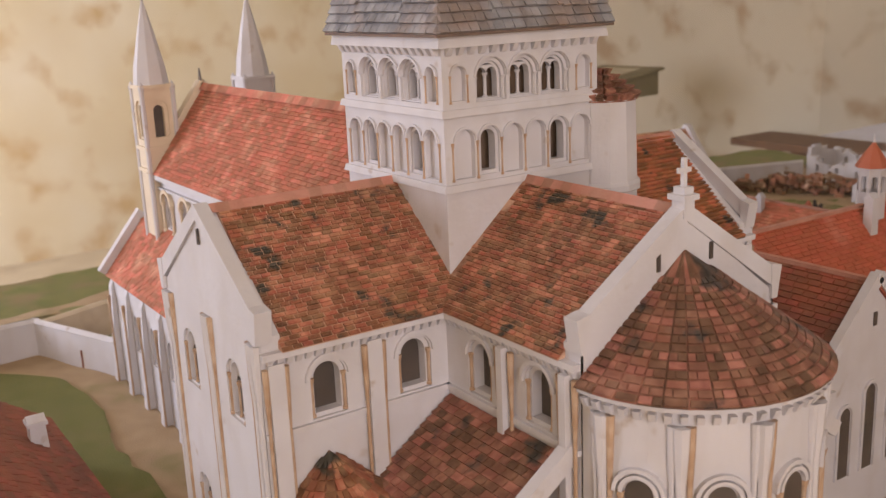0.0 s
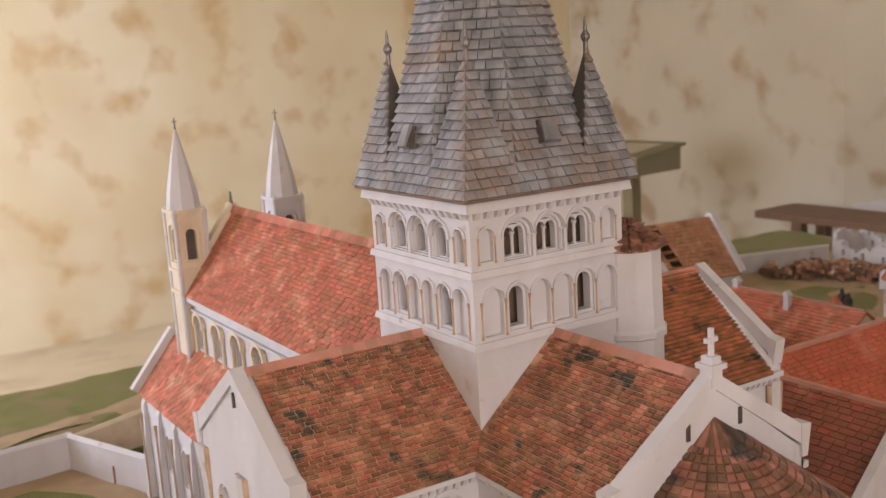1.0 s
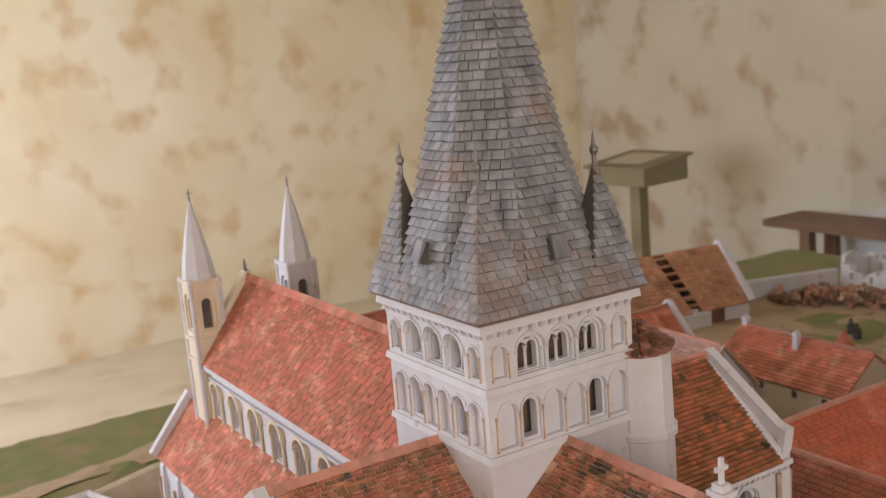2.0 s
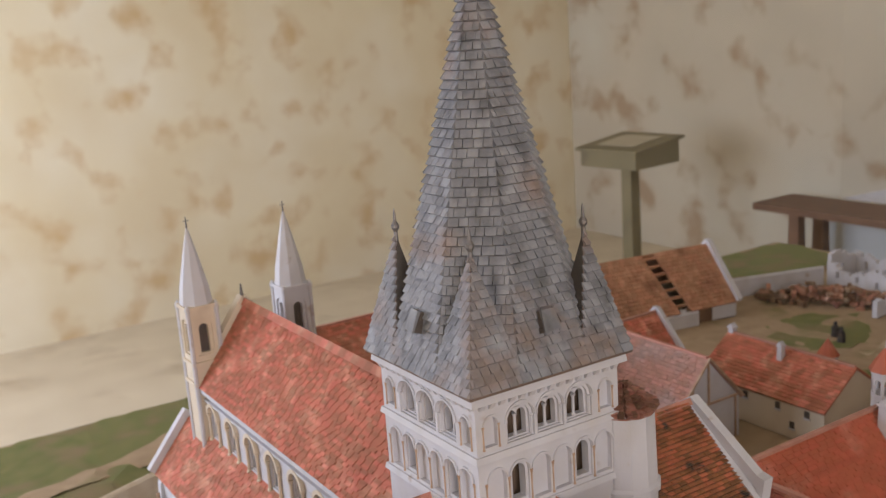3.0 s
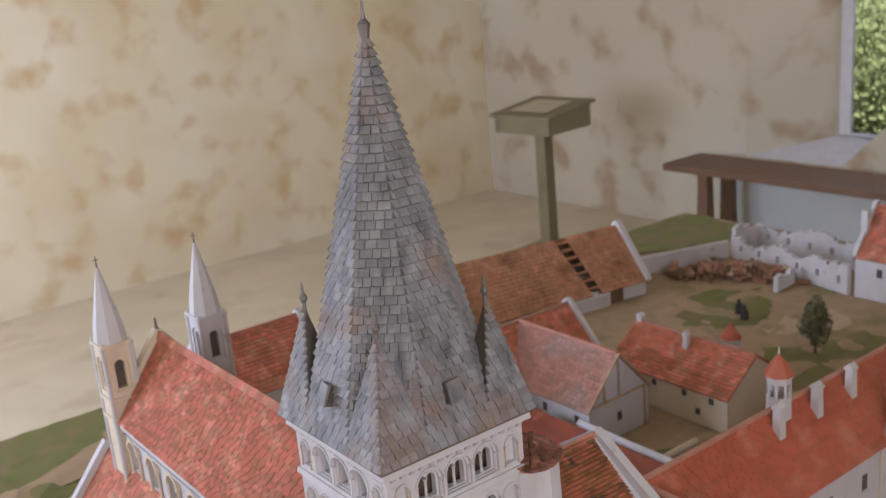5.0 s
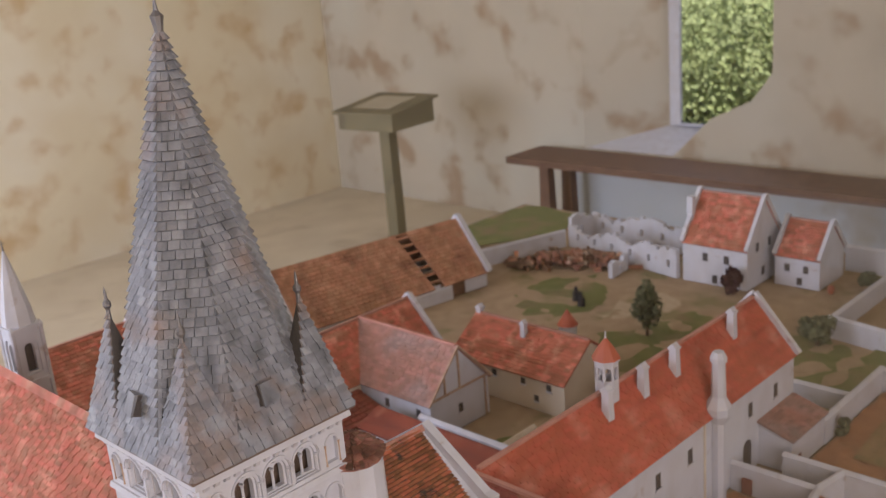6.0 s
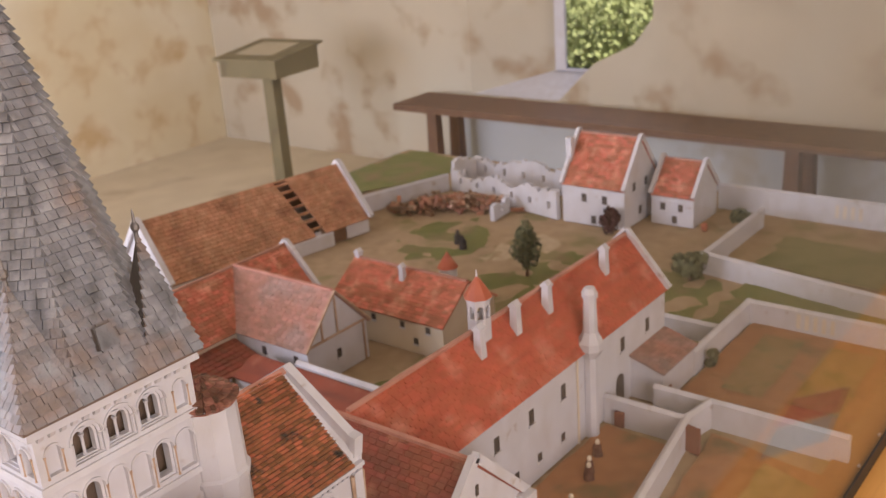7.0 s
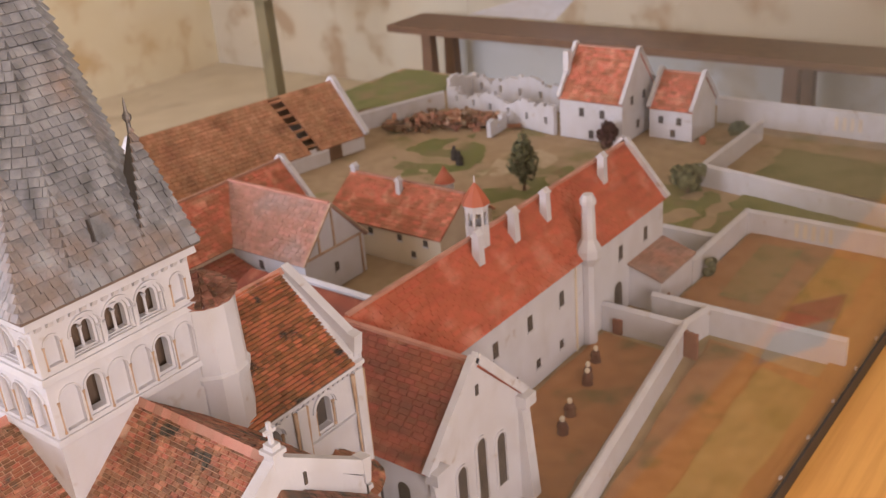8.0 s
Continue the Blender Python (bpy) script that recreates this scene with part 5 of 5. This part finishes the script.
# chapter house across its end
f = Frame2(0.897, -0.25, 90)
chap, cwall = house("chapter_house_model", "white model chapter house with a dark red roof and tall windows", f, 0.52, 0.35, 0.285, 0.458, TILE_D, WHITE, 20, 0.03, seed=40, over=0.009, gables=(True, False))
for e in (-0.075, 0.0, 0.075):
    z1 = 0.235 if e else 0.265
    hole = part("tall_window", G().poly(*[(0.722 + e + u, -0.2512, z) for u, z in arch(0, 0.016, 0.09, z1 - 0.02)]), DARKWIN, chap, "tall dark round-headed window")
    g = G()
    pts = [(0.722 + e + 0.021 * math.cos(math.pi * i / 10), z1 - 0.02 + 0.021 * math.sin(math.pi * i / 10)) for i in range(11)]
    g.sweep([(u0, -0.2515, z0) for u0, z0 in [(pts[0][0], 0.09)] + pts + [(pts[-1][0], 0.09)]], (0, -1, 0), 0.006, 0.006)
    part("moulding", g, WHITE, hole)
part("slit", G().box(0.717, -0.2525, 0.376, 0.727, -0.2505, 0.402), DARKWIN, chap)
for x in (0.556, 0.888):
    part("buttress", G().prism([(x - 0.016, -0.285, 0), (x + 0.016, -0.285, 0), (x + 0.016, -0.25, 0), (x - 0.016, -0.25, 0)], [(x - 0.016, -0.262, 0.25), (x + 0.016, -0.262, 0.25), (x + 0.016, -0.25, 0.265), (x - 0.016, -0.25, 0.265)]), WHITE, chap)
    part("kneeler", G().box(x - 0.022, -0.278, 0.262, x + 0.022, -0.245, 0.292), WHITE, chap)
for y in (-0.17, -0.09, -0.01):
    part("side_window", G().poly(*[(0.5458, y + u, z) for u, z in arch(0, 0.017, 0.12, 0.21)]), DARKWIN, chap, "dark round-headed window")

# bell turret on the ridge
f0 = (1.268, 0.129, 0.41)
bt = thing("bell_turret_model", f0, "small white octagonal bell turret with a red cone roof", "turret model")
g = G()
for k in range(8):
    a0, a1 = math.pi / 8 + k * math.pi / 4, math.pi / 8 + (k + 1) * math.pi / 4
    p0, p1 = (Vector((f0[0] + 0.033 * math.cos(q2), f0[1] + 0.033 * math.sin(q2), 0)) for q2 in (a0, a1))
    al = (p1 - p0)
    nn = Vector((al.y, -al.x, 0)).normalized()
    panel(g, p0, al, nn, al.length, 0.41, 0.551, [(al.length / 2, [(0.008, 0.497, 0.528, 0.006)], False)])
part("drum", g, WHITE, bt)
part("cornice", G().lathe(f0[0], f0[1], [(0.038, 0.550), (0.038, 0.557)], 8, math.pi / 8), WHITE, bt)
part("cone_roof", G().lathe(f0[0], f0[1], [(0.041, 0.556), (0.022, 0.588), (0.001, 0.616)], 8, math.pi / 8), TILE_R, bt, "red tiled cone roof")
part("finial", G().lathe(f0[0], f0[1], [(0.003, 0.612), (0.001, 0.634)], 6), WHITE, bt)

# lean-to annex by the garden
t = thing("annex_model", (2.0, -0.06, 0), "small white lean-to annex with a red roof", "building model")
part("wall", G().prism([(1.87, -0.125, 0), (2.10, -0.125, 0), (2.10, -0.0125, 0), (1.87, -0.0125, 0)], [(1.87, -0.125, 0.115), (2.10, -0.125, 0.115), (2.10, -0.0125, 0.148), (1.87, -0.0125, 0.148)]), WHITE, t)
slope(t, "roof", None, TILE_G, (1.86, -0.135, 0.116), (2.11, -0.135, 0.116), (2.11, -0.0125, 0.154), (1.86, -0.0125, 0.154), 8, 0.026, 0.0035, 77)
part("door", G().box(1.90, -0.127, 0, 1.93, -0.124, 0.05), RUST, t, "red-brown door")

# house with a half-timbered gable, and its wing
f = Frame2(1.66, 0.94, 90)
ha, hw = house("gabled_house_model", "white model house with a faded red roof and timbered gable", f, 0.51, 0.30, 0.155, 0.318, TILE_G, WHITE, 16, 0.028, seed=50, coping=False)
openings(ha, [((1.359, y, 0.10), (0, 1, 0), (-1, 0, 0)) for y in (1.0, 1.16)] + [((x, 0.939, 0.08), (1, 0, 0), (0, -1, 0)) for x in (1.51, )], 0.02, 0.032)
for a, b in (((1.36, 0.937, 0.155), (1.66, 0.937, 0.155)), ((1.51, 0.937, 0.155), (1.51, 0.937, 0.30)), ((1.345, 0.930, 0.145), (1.51, 0.930, 0.318)), ((1.675, 0.930, 0.145), (1.51, 0.930, 0.318)), ((1.64, 0.938, 0.0), (1.64, 0.938, 0.155)), ((1.435, 0.937, 0.155), (1.435, 0.937, 0.235))):
    part("timber", G().bar(a, b, 0.006, 0.007), OCHRE, ha, "faded brown timber")
f = Frame2(0.92, 1.30)
hb, _ = house("wing_house_model", "white model wing with an orange-red roof", f, 0.86, 0.30, 0.155, 0.314, TILE_O, CREAM, 16, 0.028, seed=55, gables=(True, True))
openings(hb, [((x, 1.299, 0.07), (1, 0, 0), (0, -1, 0)) for x in (1.0, 1.15, 1.28)], 0.02, 0.03)

# cream house
f = Frame2(2.085, 0.672, 90)
hc, _ = house("cream_house_model", "cream plastered model house with an orange-red roof", f, 0.54, 0.32, 0.140, 0.252, TILE_O, CREAM, 14, 0.028, seed=60, coping=False)
openings(hc, [((1.764, y, 0.105), (0, 1, 0), (-1, 0, 0)) for y in (0.74, 0.86, 1.0, 1.13)] + [((1.764, y, 0.05), (0, 1, 0), (-1, 0, 0)) for y in (0.80, 1.06)], 0.02, 0.024)
chimney(hc, 1.885, 0.945, 0.21, 0.268, 0.022)
chimney(hc, 1.93, 1.205, 0.20, 0.268, 0.026)

# small turret with a red cone behind
t = thing("round_turret_model", (2.25, 1.02, 0), "small round white turret with a red cone roof", "turret model")
part("drum", G().lathe(2.25, 1.02, [(0.036, 0), (0.036, 0.13)], 14), WHITE, t)
part("cone_roof", G().lathe(2.25, 1.02, [(0.044, 0.128), (0.001, 0.195)], 14), TILE_R, t, "red cone roof")

# barn with a broken roof
f = Frame2(1.63, 2.04, -9)
bl, bw, be, br = 1.09, 0.42, 0.085, 0.315
barn = thing("barn_model", f(0.5, 0.2), "long model barn with a broken brown tiled roof", "building model")
g = G()
for u in (0, bl):
    g.poly(f(u, 0, 0), f(u, bw, 0), f(u, bw, be), f(u, bw / 2, br), f(u, 0, be))
g.poly(f(0, bw, 0), f(bl, bw, 0), f(bl, bw, be), f(0, bw, be))
g.poly(f(0, 0, 0), f(0.8, 0, 0), f(0.8, 0, be), f(0, 0, be)).poly(f(0.95, 0, 0), f(bl, 0, 0), f(bl, 0, be), f(0.95, 0, be))
part("wall", g, WHITE, barn)
for s0, s1, top in ((0.0, 0.70, 0.70), (0.82, bl, bl)):
    a, b, c, e = f(s0, -0.015, be - 0.012), f(s1 + (0.06 if s1 < 0.8 else 0), -0.015, be - 0.012), f(s1, bw / 2, br), f(s0 - (0.05 if s0 > 0 else 0), bw / 2, br)
    slope(barn, "roof", None, THATCH, a, b, c, e, 16, 0.03, 0.004, int(60 + s0 * 10), "brown tile slope, open in the middle")
a, b, c, e = f(0, bw + 0.015, be - 0.012), f(bl, bw + 0.015, be - 0.012), f(bl, bw / 2, br), f(0, bw / 2, br)
slope(barn, "roof", None, THATCH, b, a, e, c, 16, 0.03, 0.004, 71)
for k in range(7):
    v = 0.02 + k * 0.03
    part("roof_batten", G().bar(f(0.68, v, be + (br - be) * v / (bw / 2) - 0.008), f(0.88, v, be + (br - be) * v / (bw / 2) - 0.008), 0.014, 0.010), THATCH, barn)
for u, vs in ((bl + 0.004, (-0.02, bw + 0.02)), (-0.004, (-0.02, bw + 0.02))):
    for v in vs:
        part("coping", G().bar(f(u, v, be - 0.006), f(u, bw / 2, br + 0.014), 0.026, 0.026), WHITE, barn)
part("doorway", G().prism([f(0.8, 0.004, 0), f(0.95, 0.004, 0), f(0.95, 0.04, 0), f(0.8, 0.04, 0)], [f(0.8, 0.004, be), f(0.95, 0.004, be), f(0.95, 0.04, be), f(0.8, 0.04, be)]), WOODD, barn, "dark barn doorway")


def yard_wall(points, height, label, thick=0.018, material=None, closed=False, base=0.0):
    """A coped garden wall along points, each stretch a part."""
    w = thing("garden_wall_model", (*points[0], base), label, "wall model", "model garden walls")
    for (xa, ya), (xb, yb) in zip(points, points[1:]):
        d = Vector((xb - xa, yb - ya, 0)).normalized() * thick * 0.5
        a, b = Vector((xa, ya, 0)) - d, Vector((xb, yb, 0)) + d
        h = height
        st = part("stretch", G().bar(a + Vector((0, 0, base + h / 2 - 0.004)), b + Vector((0, 0, base + h / 2 - 0.004)), thick, h + 0.008), material or WHITE, w)
        s = Vector((-d.y, d.x, 0)).normalized() * thick * 0.72
        z = base + h
        up = Vector((0, 0, 1))
        part("wall_coping", G().prism([a - s + up * z, b - s + up * z, b + s + up * z, a + s + up * z], [a + up * (z + 0.009) - s * 0.2, b + up * (z + 0.009) - s * 0.2, b + up * (z + 0.009) + s * 0.2, a + up * (z + 0.009) + s * 0.2]), material or WHITE, st)
    return w


yard_wall([(0.80, -0.425), (1.69, -0.285)], 0.085, "white model garden wall beside the yard")
w = yard_wall([(1.70, -0.022), (1.70, -0.27)], 0.085, "white model wall with a small door across the yard")
part("door", G().box(1.695 - 0.0145, -0.085, 0, 1.6905, -0.055, 0.05), RUST, w, "small red-brown door")
yard_wall([(1.83, -0.125), (1.83, -0.705)], 0.085, "white model garden wall")
yard_wall([(1.705, -0.28), (1.82, -0.30)], 0.085, "short white model garden wall")
yard_wall([(2.11, -0.118), (2.585, -0.118), (2.585, -0.705)], 0.085, "white model wall round the kitchen garden")
yard_wall([(2.345, 0.25), (2.345, -0.10)], 0.075, "low white model wall beside the kitchen garden")
yard_wall([(3.60, 0.225), (2.96, 0.225), (2.80, -0.705)], 0.085, "white model wall round the far garden")
w = yard_wall([(3.78, 0.50), (3.78, -0.705)], 0.115, "tall white boundary wall of the model")
for y in (-0.05, -0.42):
    for k in range(4):
        part("recess", G().box(3.768, y - 0.035 * k - 0.02, 0.03, 3.7705, y - 0.035 * k - 0.004, 0.09), CREAM, w)
for k in range(5):
    part("recess", G().box(2.573, -0.30 - 0.03 * k - 0.014, 0.02, 2.5755, -0.30 - 0.03 * k, 0.075), CREAM, w)
yard_wall([(2.72, 2.16), (3.42, 1.93)], 0.085, "white boundary wall of the model farmyard")
yard_wall([(1.95, 2.0), (2.47, 1.90)], 0.06, "low white wall in front of the model barn")
w = yard_wall([(1.31, 0.93), (1.31, 0.30)], 0.13, "white cloister wall of the model with arched windows")
for y in (0.82, 0.70, 0.58, 0.46, 0.36):
    part("arched_window", G().poly(*[(1.3005, y + u, z) for u, z in arch(0, 0.014, 0.05, 0.085)]), OCHRE, w, "small ochre arched window")
yard_wall([(1.30, 0.62), (1.52, 0.62)], 0.09, "short cream wall of the model court", material=CREAM)
yard_wall([(1.62, 0.28), (1.95, 0.62)], 0.08, "cream wall behind the model range", material=CREAM)
LW = yard_wall([(-0.245, 1.335), (-0.372, 1.66), (-1.33, 1.60)], 0.095, "white model garden wall behind the church", base=0.045)
part("door", G().bar((-0.2945, 1.465, 0.042), (-0.2945, 1.465, 0.092), 0.020, 0.022), RUST, LW, "small red-brown door")
yard_wall([(-0.372, 1.67), (-0.15, 1.76), (0.3, 1.8)], 0.095, "cream model garden wall", base=0.03, material=CREAM)
t = thing("cloister_walk_model", (0.9, 0.6, 0), "dark red lean-to roofs of the model cloister walk", "building model")
slope(t, "roof", None, TILE_D, (0.58, 1.10, 0.085), (0.58, 0.30, 0.085), (0.48, 0.30, 0.14), (0.48, 1.10, 0.14), 6, 0.028, 0.0035, 91)
slope(t, "roof", None, TILE_D, (1.19, 0.34, 0.075), (1.19, 1.14, 0.075), (1.298, 1.14, 0.115), (1.298, 0.34, 0.115), 6, 0.028, 0.0035, 92)
slope(t, "roof", None, TILE_D, (0.60, 1.145, 0.075), (1.345, 1.145, 0.075), (1.345, 1.296, 0.122), (0.60, 1.296, 0.122), 7, 0.028, 0.0035, 93)
part("wall", G().box(0.475, 0.28, 0, 0.565, 1.12, 0.08), WHITE, t)
part("wall", G().box(1.20, 0.36, 0, 1.215, 1.14, 0.072), WHITE, t)
part("wall", G().box(0.62, 1.155, 0, 1.195, 1.17, 0.072), WHITE, t)

# gate houses
f = Frame2(3.60, 0.755, 90)
gh, _ = house("gate_house_model", "tall white model gate house with a steep orange roof", f, 0.335, 0.335, 0.20, 0.408, TILE_O, WHITE, 16, 0.03, seed=80, over=0.008)
openings(gh, [((3.264, y, 0.135), (0, 1, 0), (-1, 0, 0)) for y in (0.86, 0.97)] + [((3.264, 0.92, 0.03), (0, 1, 0), (-1, 0, 0))] + [((x, 0.754, 0.19), (1, 0, 0), (0, -1, 0)) for x in (3.36, 3.48)] + [((3.42, 0.754, 0.06), (1, 0, 0), (0, -1, 0))], 0.026, 0.04)
part("chimney_stack", G().box(3.33, 1.075, 0.2, 3.36, 1.105, 0.40), WHITE, gh)
f = Frame2(3.69, 0.485, 90)
gs, _ = house("porter_house_model", "small white model house with an orange roof", f, 0.215, 0.26, 0.150, 0.288, TILE_O, WHITE, 12, 0.03, seed=85, over=0.008)
openings(gs, [((3.429, y, 0.09), (0, 1, 0), (-1, 0, 0)) for y in (0.55, 0.64)] + [((3.429, 0.58, 0.03), (0, 1, 0), (-1, 0, 0))], 0.024, 0.035)


def ruin(points, height, label, seed):
    """Broken walls with ragged tops and gaps for windows."""
    rnd = random.Random(seed)
    r = thing("ruined_wall_model", (*points[0], 0), label, "ruin model")
    for (xa, ya), (xb, yb) in zip(points, points[1:]):
        L = math.hypot(xb - xa, yb - ya)
        n = int(L / 0.022)
        al, nn = Vector((xb - xa, yb - ya, 0)) / L, Vector((-(yb - ya), xb - xa, 0)) / L
        g = G()
        h0 = height
        for k in range(n):
            h0 = min(height * 1.1, max(height * 0.55, h0 + rnd.uniform(-0.022, 0.022)))
            p0, p1 = Vector((xa, ya, 0)) + al * L * k / n, Vector((xa, ya, 0)) + al * L * (k + 1) / n
            gap = k % 6 == 3
            for z0, z1 in (((0, height * 0.35), (height * 0.62, h0)) if gap else ((0, h0),)):
                if z1 > z0:
                    g.prism([p0 - nn * 0.012 + Vector((0, 0, z0)), p1 - nn * 0.012 + Vector((0, 0, z0)), p1 + nn * 0.012 + Vector((0, 0, z0)), p0 + nn * 0.012 + Vector((0, 0, z0))], [p0 - nn * 0.011 + Vector((0, 0, z1)), p1 - nn * 0.011 + Vector((0, 0, z1 + rnd.uniform(-0.008, 0.008))), p1 + nn * 0.011 + Vector((0, 0, z1)), p0 + nn * 0.011 + Vector((0, 0, z1))])
        part("broken_wall", g, WHITE, r)


ruin([(3.44, 1.90), (3.27, 1.12)], 0.135, "white ruined model walls with ragged tops", 3)
ruin([(3.66, 1.90), (3.60, 1.12)], 0.15, "white ruined model walls with ragged tops", 4)
ruin([(3.46, 1.91), (3.65, 1.90)], 0.15, "white ruined model end wall", 5)
ruin([(3.27, 1.42), (3.10, 1.40)], 0.075, "low white broken model wall", 6)

# houses at the garden side and behind the nave
f = Frame2(-0.53, 0.22, 90)
hd, _ = house("cottage_model", "small white model cottage with a brown-red roof", f, 0.62, 0.40, 0.17, 0.31, TILE_D, WHITE, 16, 0.028, seed=95, coping=False, z0=0.03)
chimney(hd, -0.585, 0.62, 0.18, 0.25, 0.034)
f = Frame2(0.50, 2.00)
he, _ = house("orange_house_model", "white model house with a bright orange roof", f, 0.46, 0.40, 0.15, 0.33, TILE_O, WHITE, 16, 0.028, seed=97)

# ---------------------------------------------------------------- small things on the model
FIG = G().lathe(0, 0, [(0.017, 0), (0.0175, 0.006), (0.0125, 0.026), (0.0135, 0.036), (0.010, 0.043), (0.0055, 0.046), (0.0075, 0.051), (0.0075, 0.057), (0.004, 0.062)], 9)
FIG.prism([(-0.004, -0.018, 0.022), (0.008, -0.018, 0.022), (0.008, -0.010, 0.022), (-0.004, -0.010, 0.022)], [(-0.005, -0.012, 0.042), (0.006, -0.012, 0.042), (0.006, -0.006, 0.042), (-0.005, -0.006, 0.042)])
FIG.prism([(-0.004, 0.010, 0.022), (0.008, 0.010, 0.022), (0.008, 0.018, 0.022), (-0.004, 0.018, 0.022)], [(-0.005, 0.006, 0.042), (0.006, 0.006, 0.042), (0.006, 0.012, 0.042), (-0.005, 0.012, 0.042)])


def figurine(x, y, material, label, k, s=1.0):
    g = G()
    a = radians(40 * k)
    g.v = [Vector((x + s * (p.x * math.cos(a) - p.y * math.sin(a)), y + s * (p.x * math.sin(a) + p.y * math.cos(a)), s * p.z)) for p in FIG.v]
    g.f = list(FIG.f)
    ob = single("toy_figurine", g, material, (x, y, 0), label, "figurine", "figurines on the model")
    ob.data.materials.append(CREAM if material is ROBE else ROBE_B)
    for p in ob.data.polygons:
        p.material_index = 1 if min(ob.data.vertices[v].co.z for v in p.vertices) > 0.0435 * s * U else 0
    return ob


for k, (x, y) in enumerate(((1.141, -0.201), (1.225, -0.174), (1.382, -0.138), (1.412, -0.122), (1.501, -0.098))):
    figurine(x, y, ROBE, "tiny brown painted figurine standing in the model yard", k, 0.95)
for k, (x, y) in enumerate(((2.765, 1.363), (2.72, 1.30))):
    figurine(x, y, ROBE_B, "tiny black painted figurine standing in the model farmyard", k, 1.1)


def model_tree(name, x, y, h, r, material, label, seed, n=420, trunk=0.25):
    t = thing(name, (x, y, 0), label, "tree model", "trees on the model")
    g = G().lathe(x, y, [(0.009, 0), (0.006, h * trunk), (0.003, h * 0.8)], 7)
    rnd = random.Random(seed)
    for _ in range(6):
        a, z = rnd.uniform(0, 6.28), h * rnd.uniform(trunk, 0.7)
        g.bar((x, y, z), (x + r * 0.7 * math.cos(a), y + r * 0.7 * math.sin(a), z + h * 0.14), 0.003, 0.003)
    part("trunk", g, WOODD, t)
    part("crown", leafy(G(), x, y, h * (0.5 + trunk / 2), r * 1.15, h * (0.56 - trunk / 2), int(n * 2.2), 0.0105, seed), material, t)


model_tree("model_tree", 2.58, 0.854, 0.235, 0.052, FOLI, "tall narrow dark green model tree", 11, 700, 0.1)
model_tree("model_tree", 3.20, 0.79, 0.13, 0.045, FOLI_R, "dark purple-leaved model tree", 12, 500, 0.1)
model_tree("model_tree", 2.85, 0.235, 0.13, 0.06, FOLI, "bushy dark green model tree by the garden wall", 13, 700, 0.08)
model_tree("model_shrub", 3.56, 0.30, 0.085, 0.05, FOLI, "low green model shrub by the boundary wall", 14, 300, 0.1)
model_tree("model_shrub", 2.18, -0.15, 0.07, 0.025, FOLI, "small green model shrub", 15, 160, 0.1)

g = G()
rnd = random.Random(8)
for _ in range(190):
    u = rnd.random()
    x, y = 3.0 + 0.29 * u + rnd.gauss(0, 0.03), 1.95 - 0.50 * u + rnd.gauss(0, 0.03)
    a, tall = rnd.uniform(0, 3.14), 0.5 + 0.5 * math.sin(math.pi * min(1, max(0, (u - 0.1) / 0.9)))
    z = rnd.uniform(0.008, 0.085) * tall
    L, w = rnd.uniform(0.012, 0.036), rnd.uniform(0.012, 0.024)
    g.bar((x - L * math.cos(a), y - L * math.sin(a), z), (x + L * math.cos(a), y + L * math.sin(a), z + rnd.uniform(-0.008, 0.016)), w, w)
PILE = mat("logs_and_stones", ((0.34, 0.17, 0.09), (0.14, 0.075, 0.05)), 20, 0.85, 0.5, 200, stain=(0.55, 0.40, 0.28), stain_scale=16, stain_at=(0.56, 0.68), pieces=0.55)
single("wood_pile_model", g, PILE, (3.17, 1.69, 0), "heap of brown logs and rubble in the model farmyard", "wood pile", kind="stuff")
t = thing("garden_gate_model", (1.66, -0.31, 0), "red-brown wooden gate standing in the model yard", "gate model")
for k in range(4):
    part("board", G().box(1.655 + 0.004 * k, -0.345 + 0.018 * k, 0, 1.665 + 0.004 * k, -0.329 + 0.018 * k, 0.085), RUST, t)
single("red_barrel_model", G().lathe(3.43, 0.43, [(0.012, 0), (0.016, 0.012), (0.016, 0.024), (0.012, 0.036)], 10), TILE_O, (3.43, 0.43, 0), "small orange-red barrel beside the porter house", "barrel")
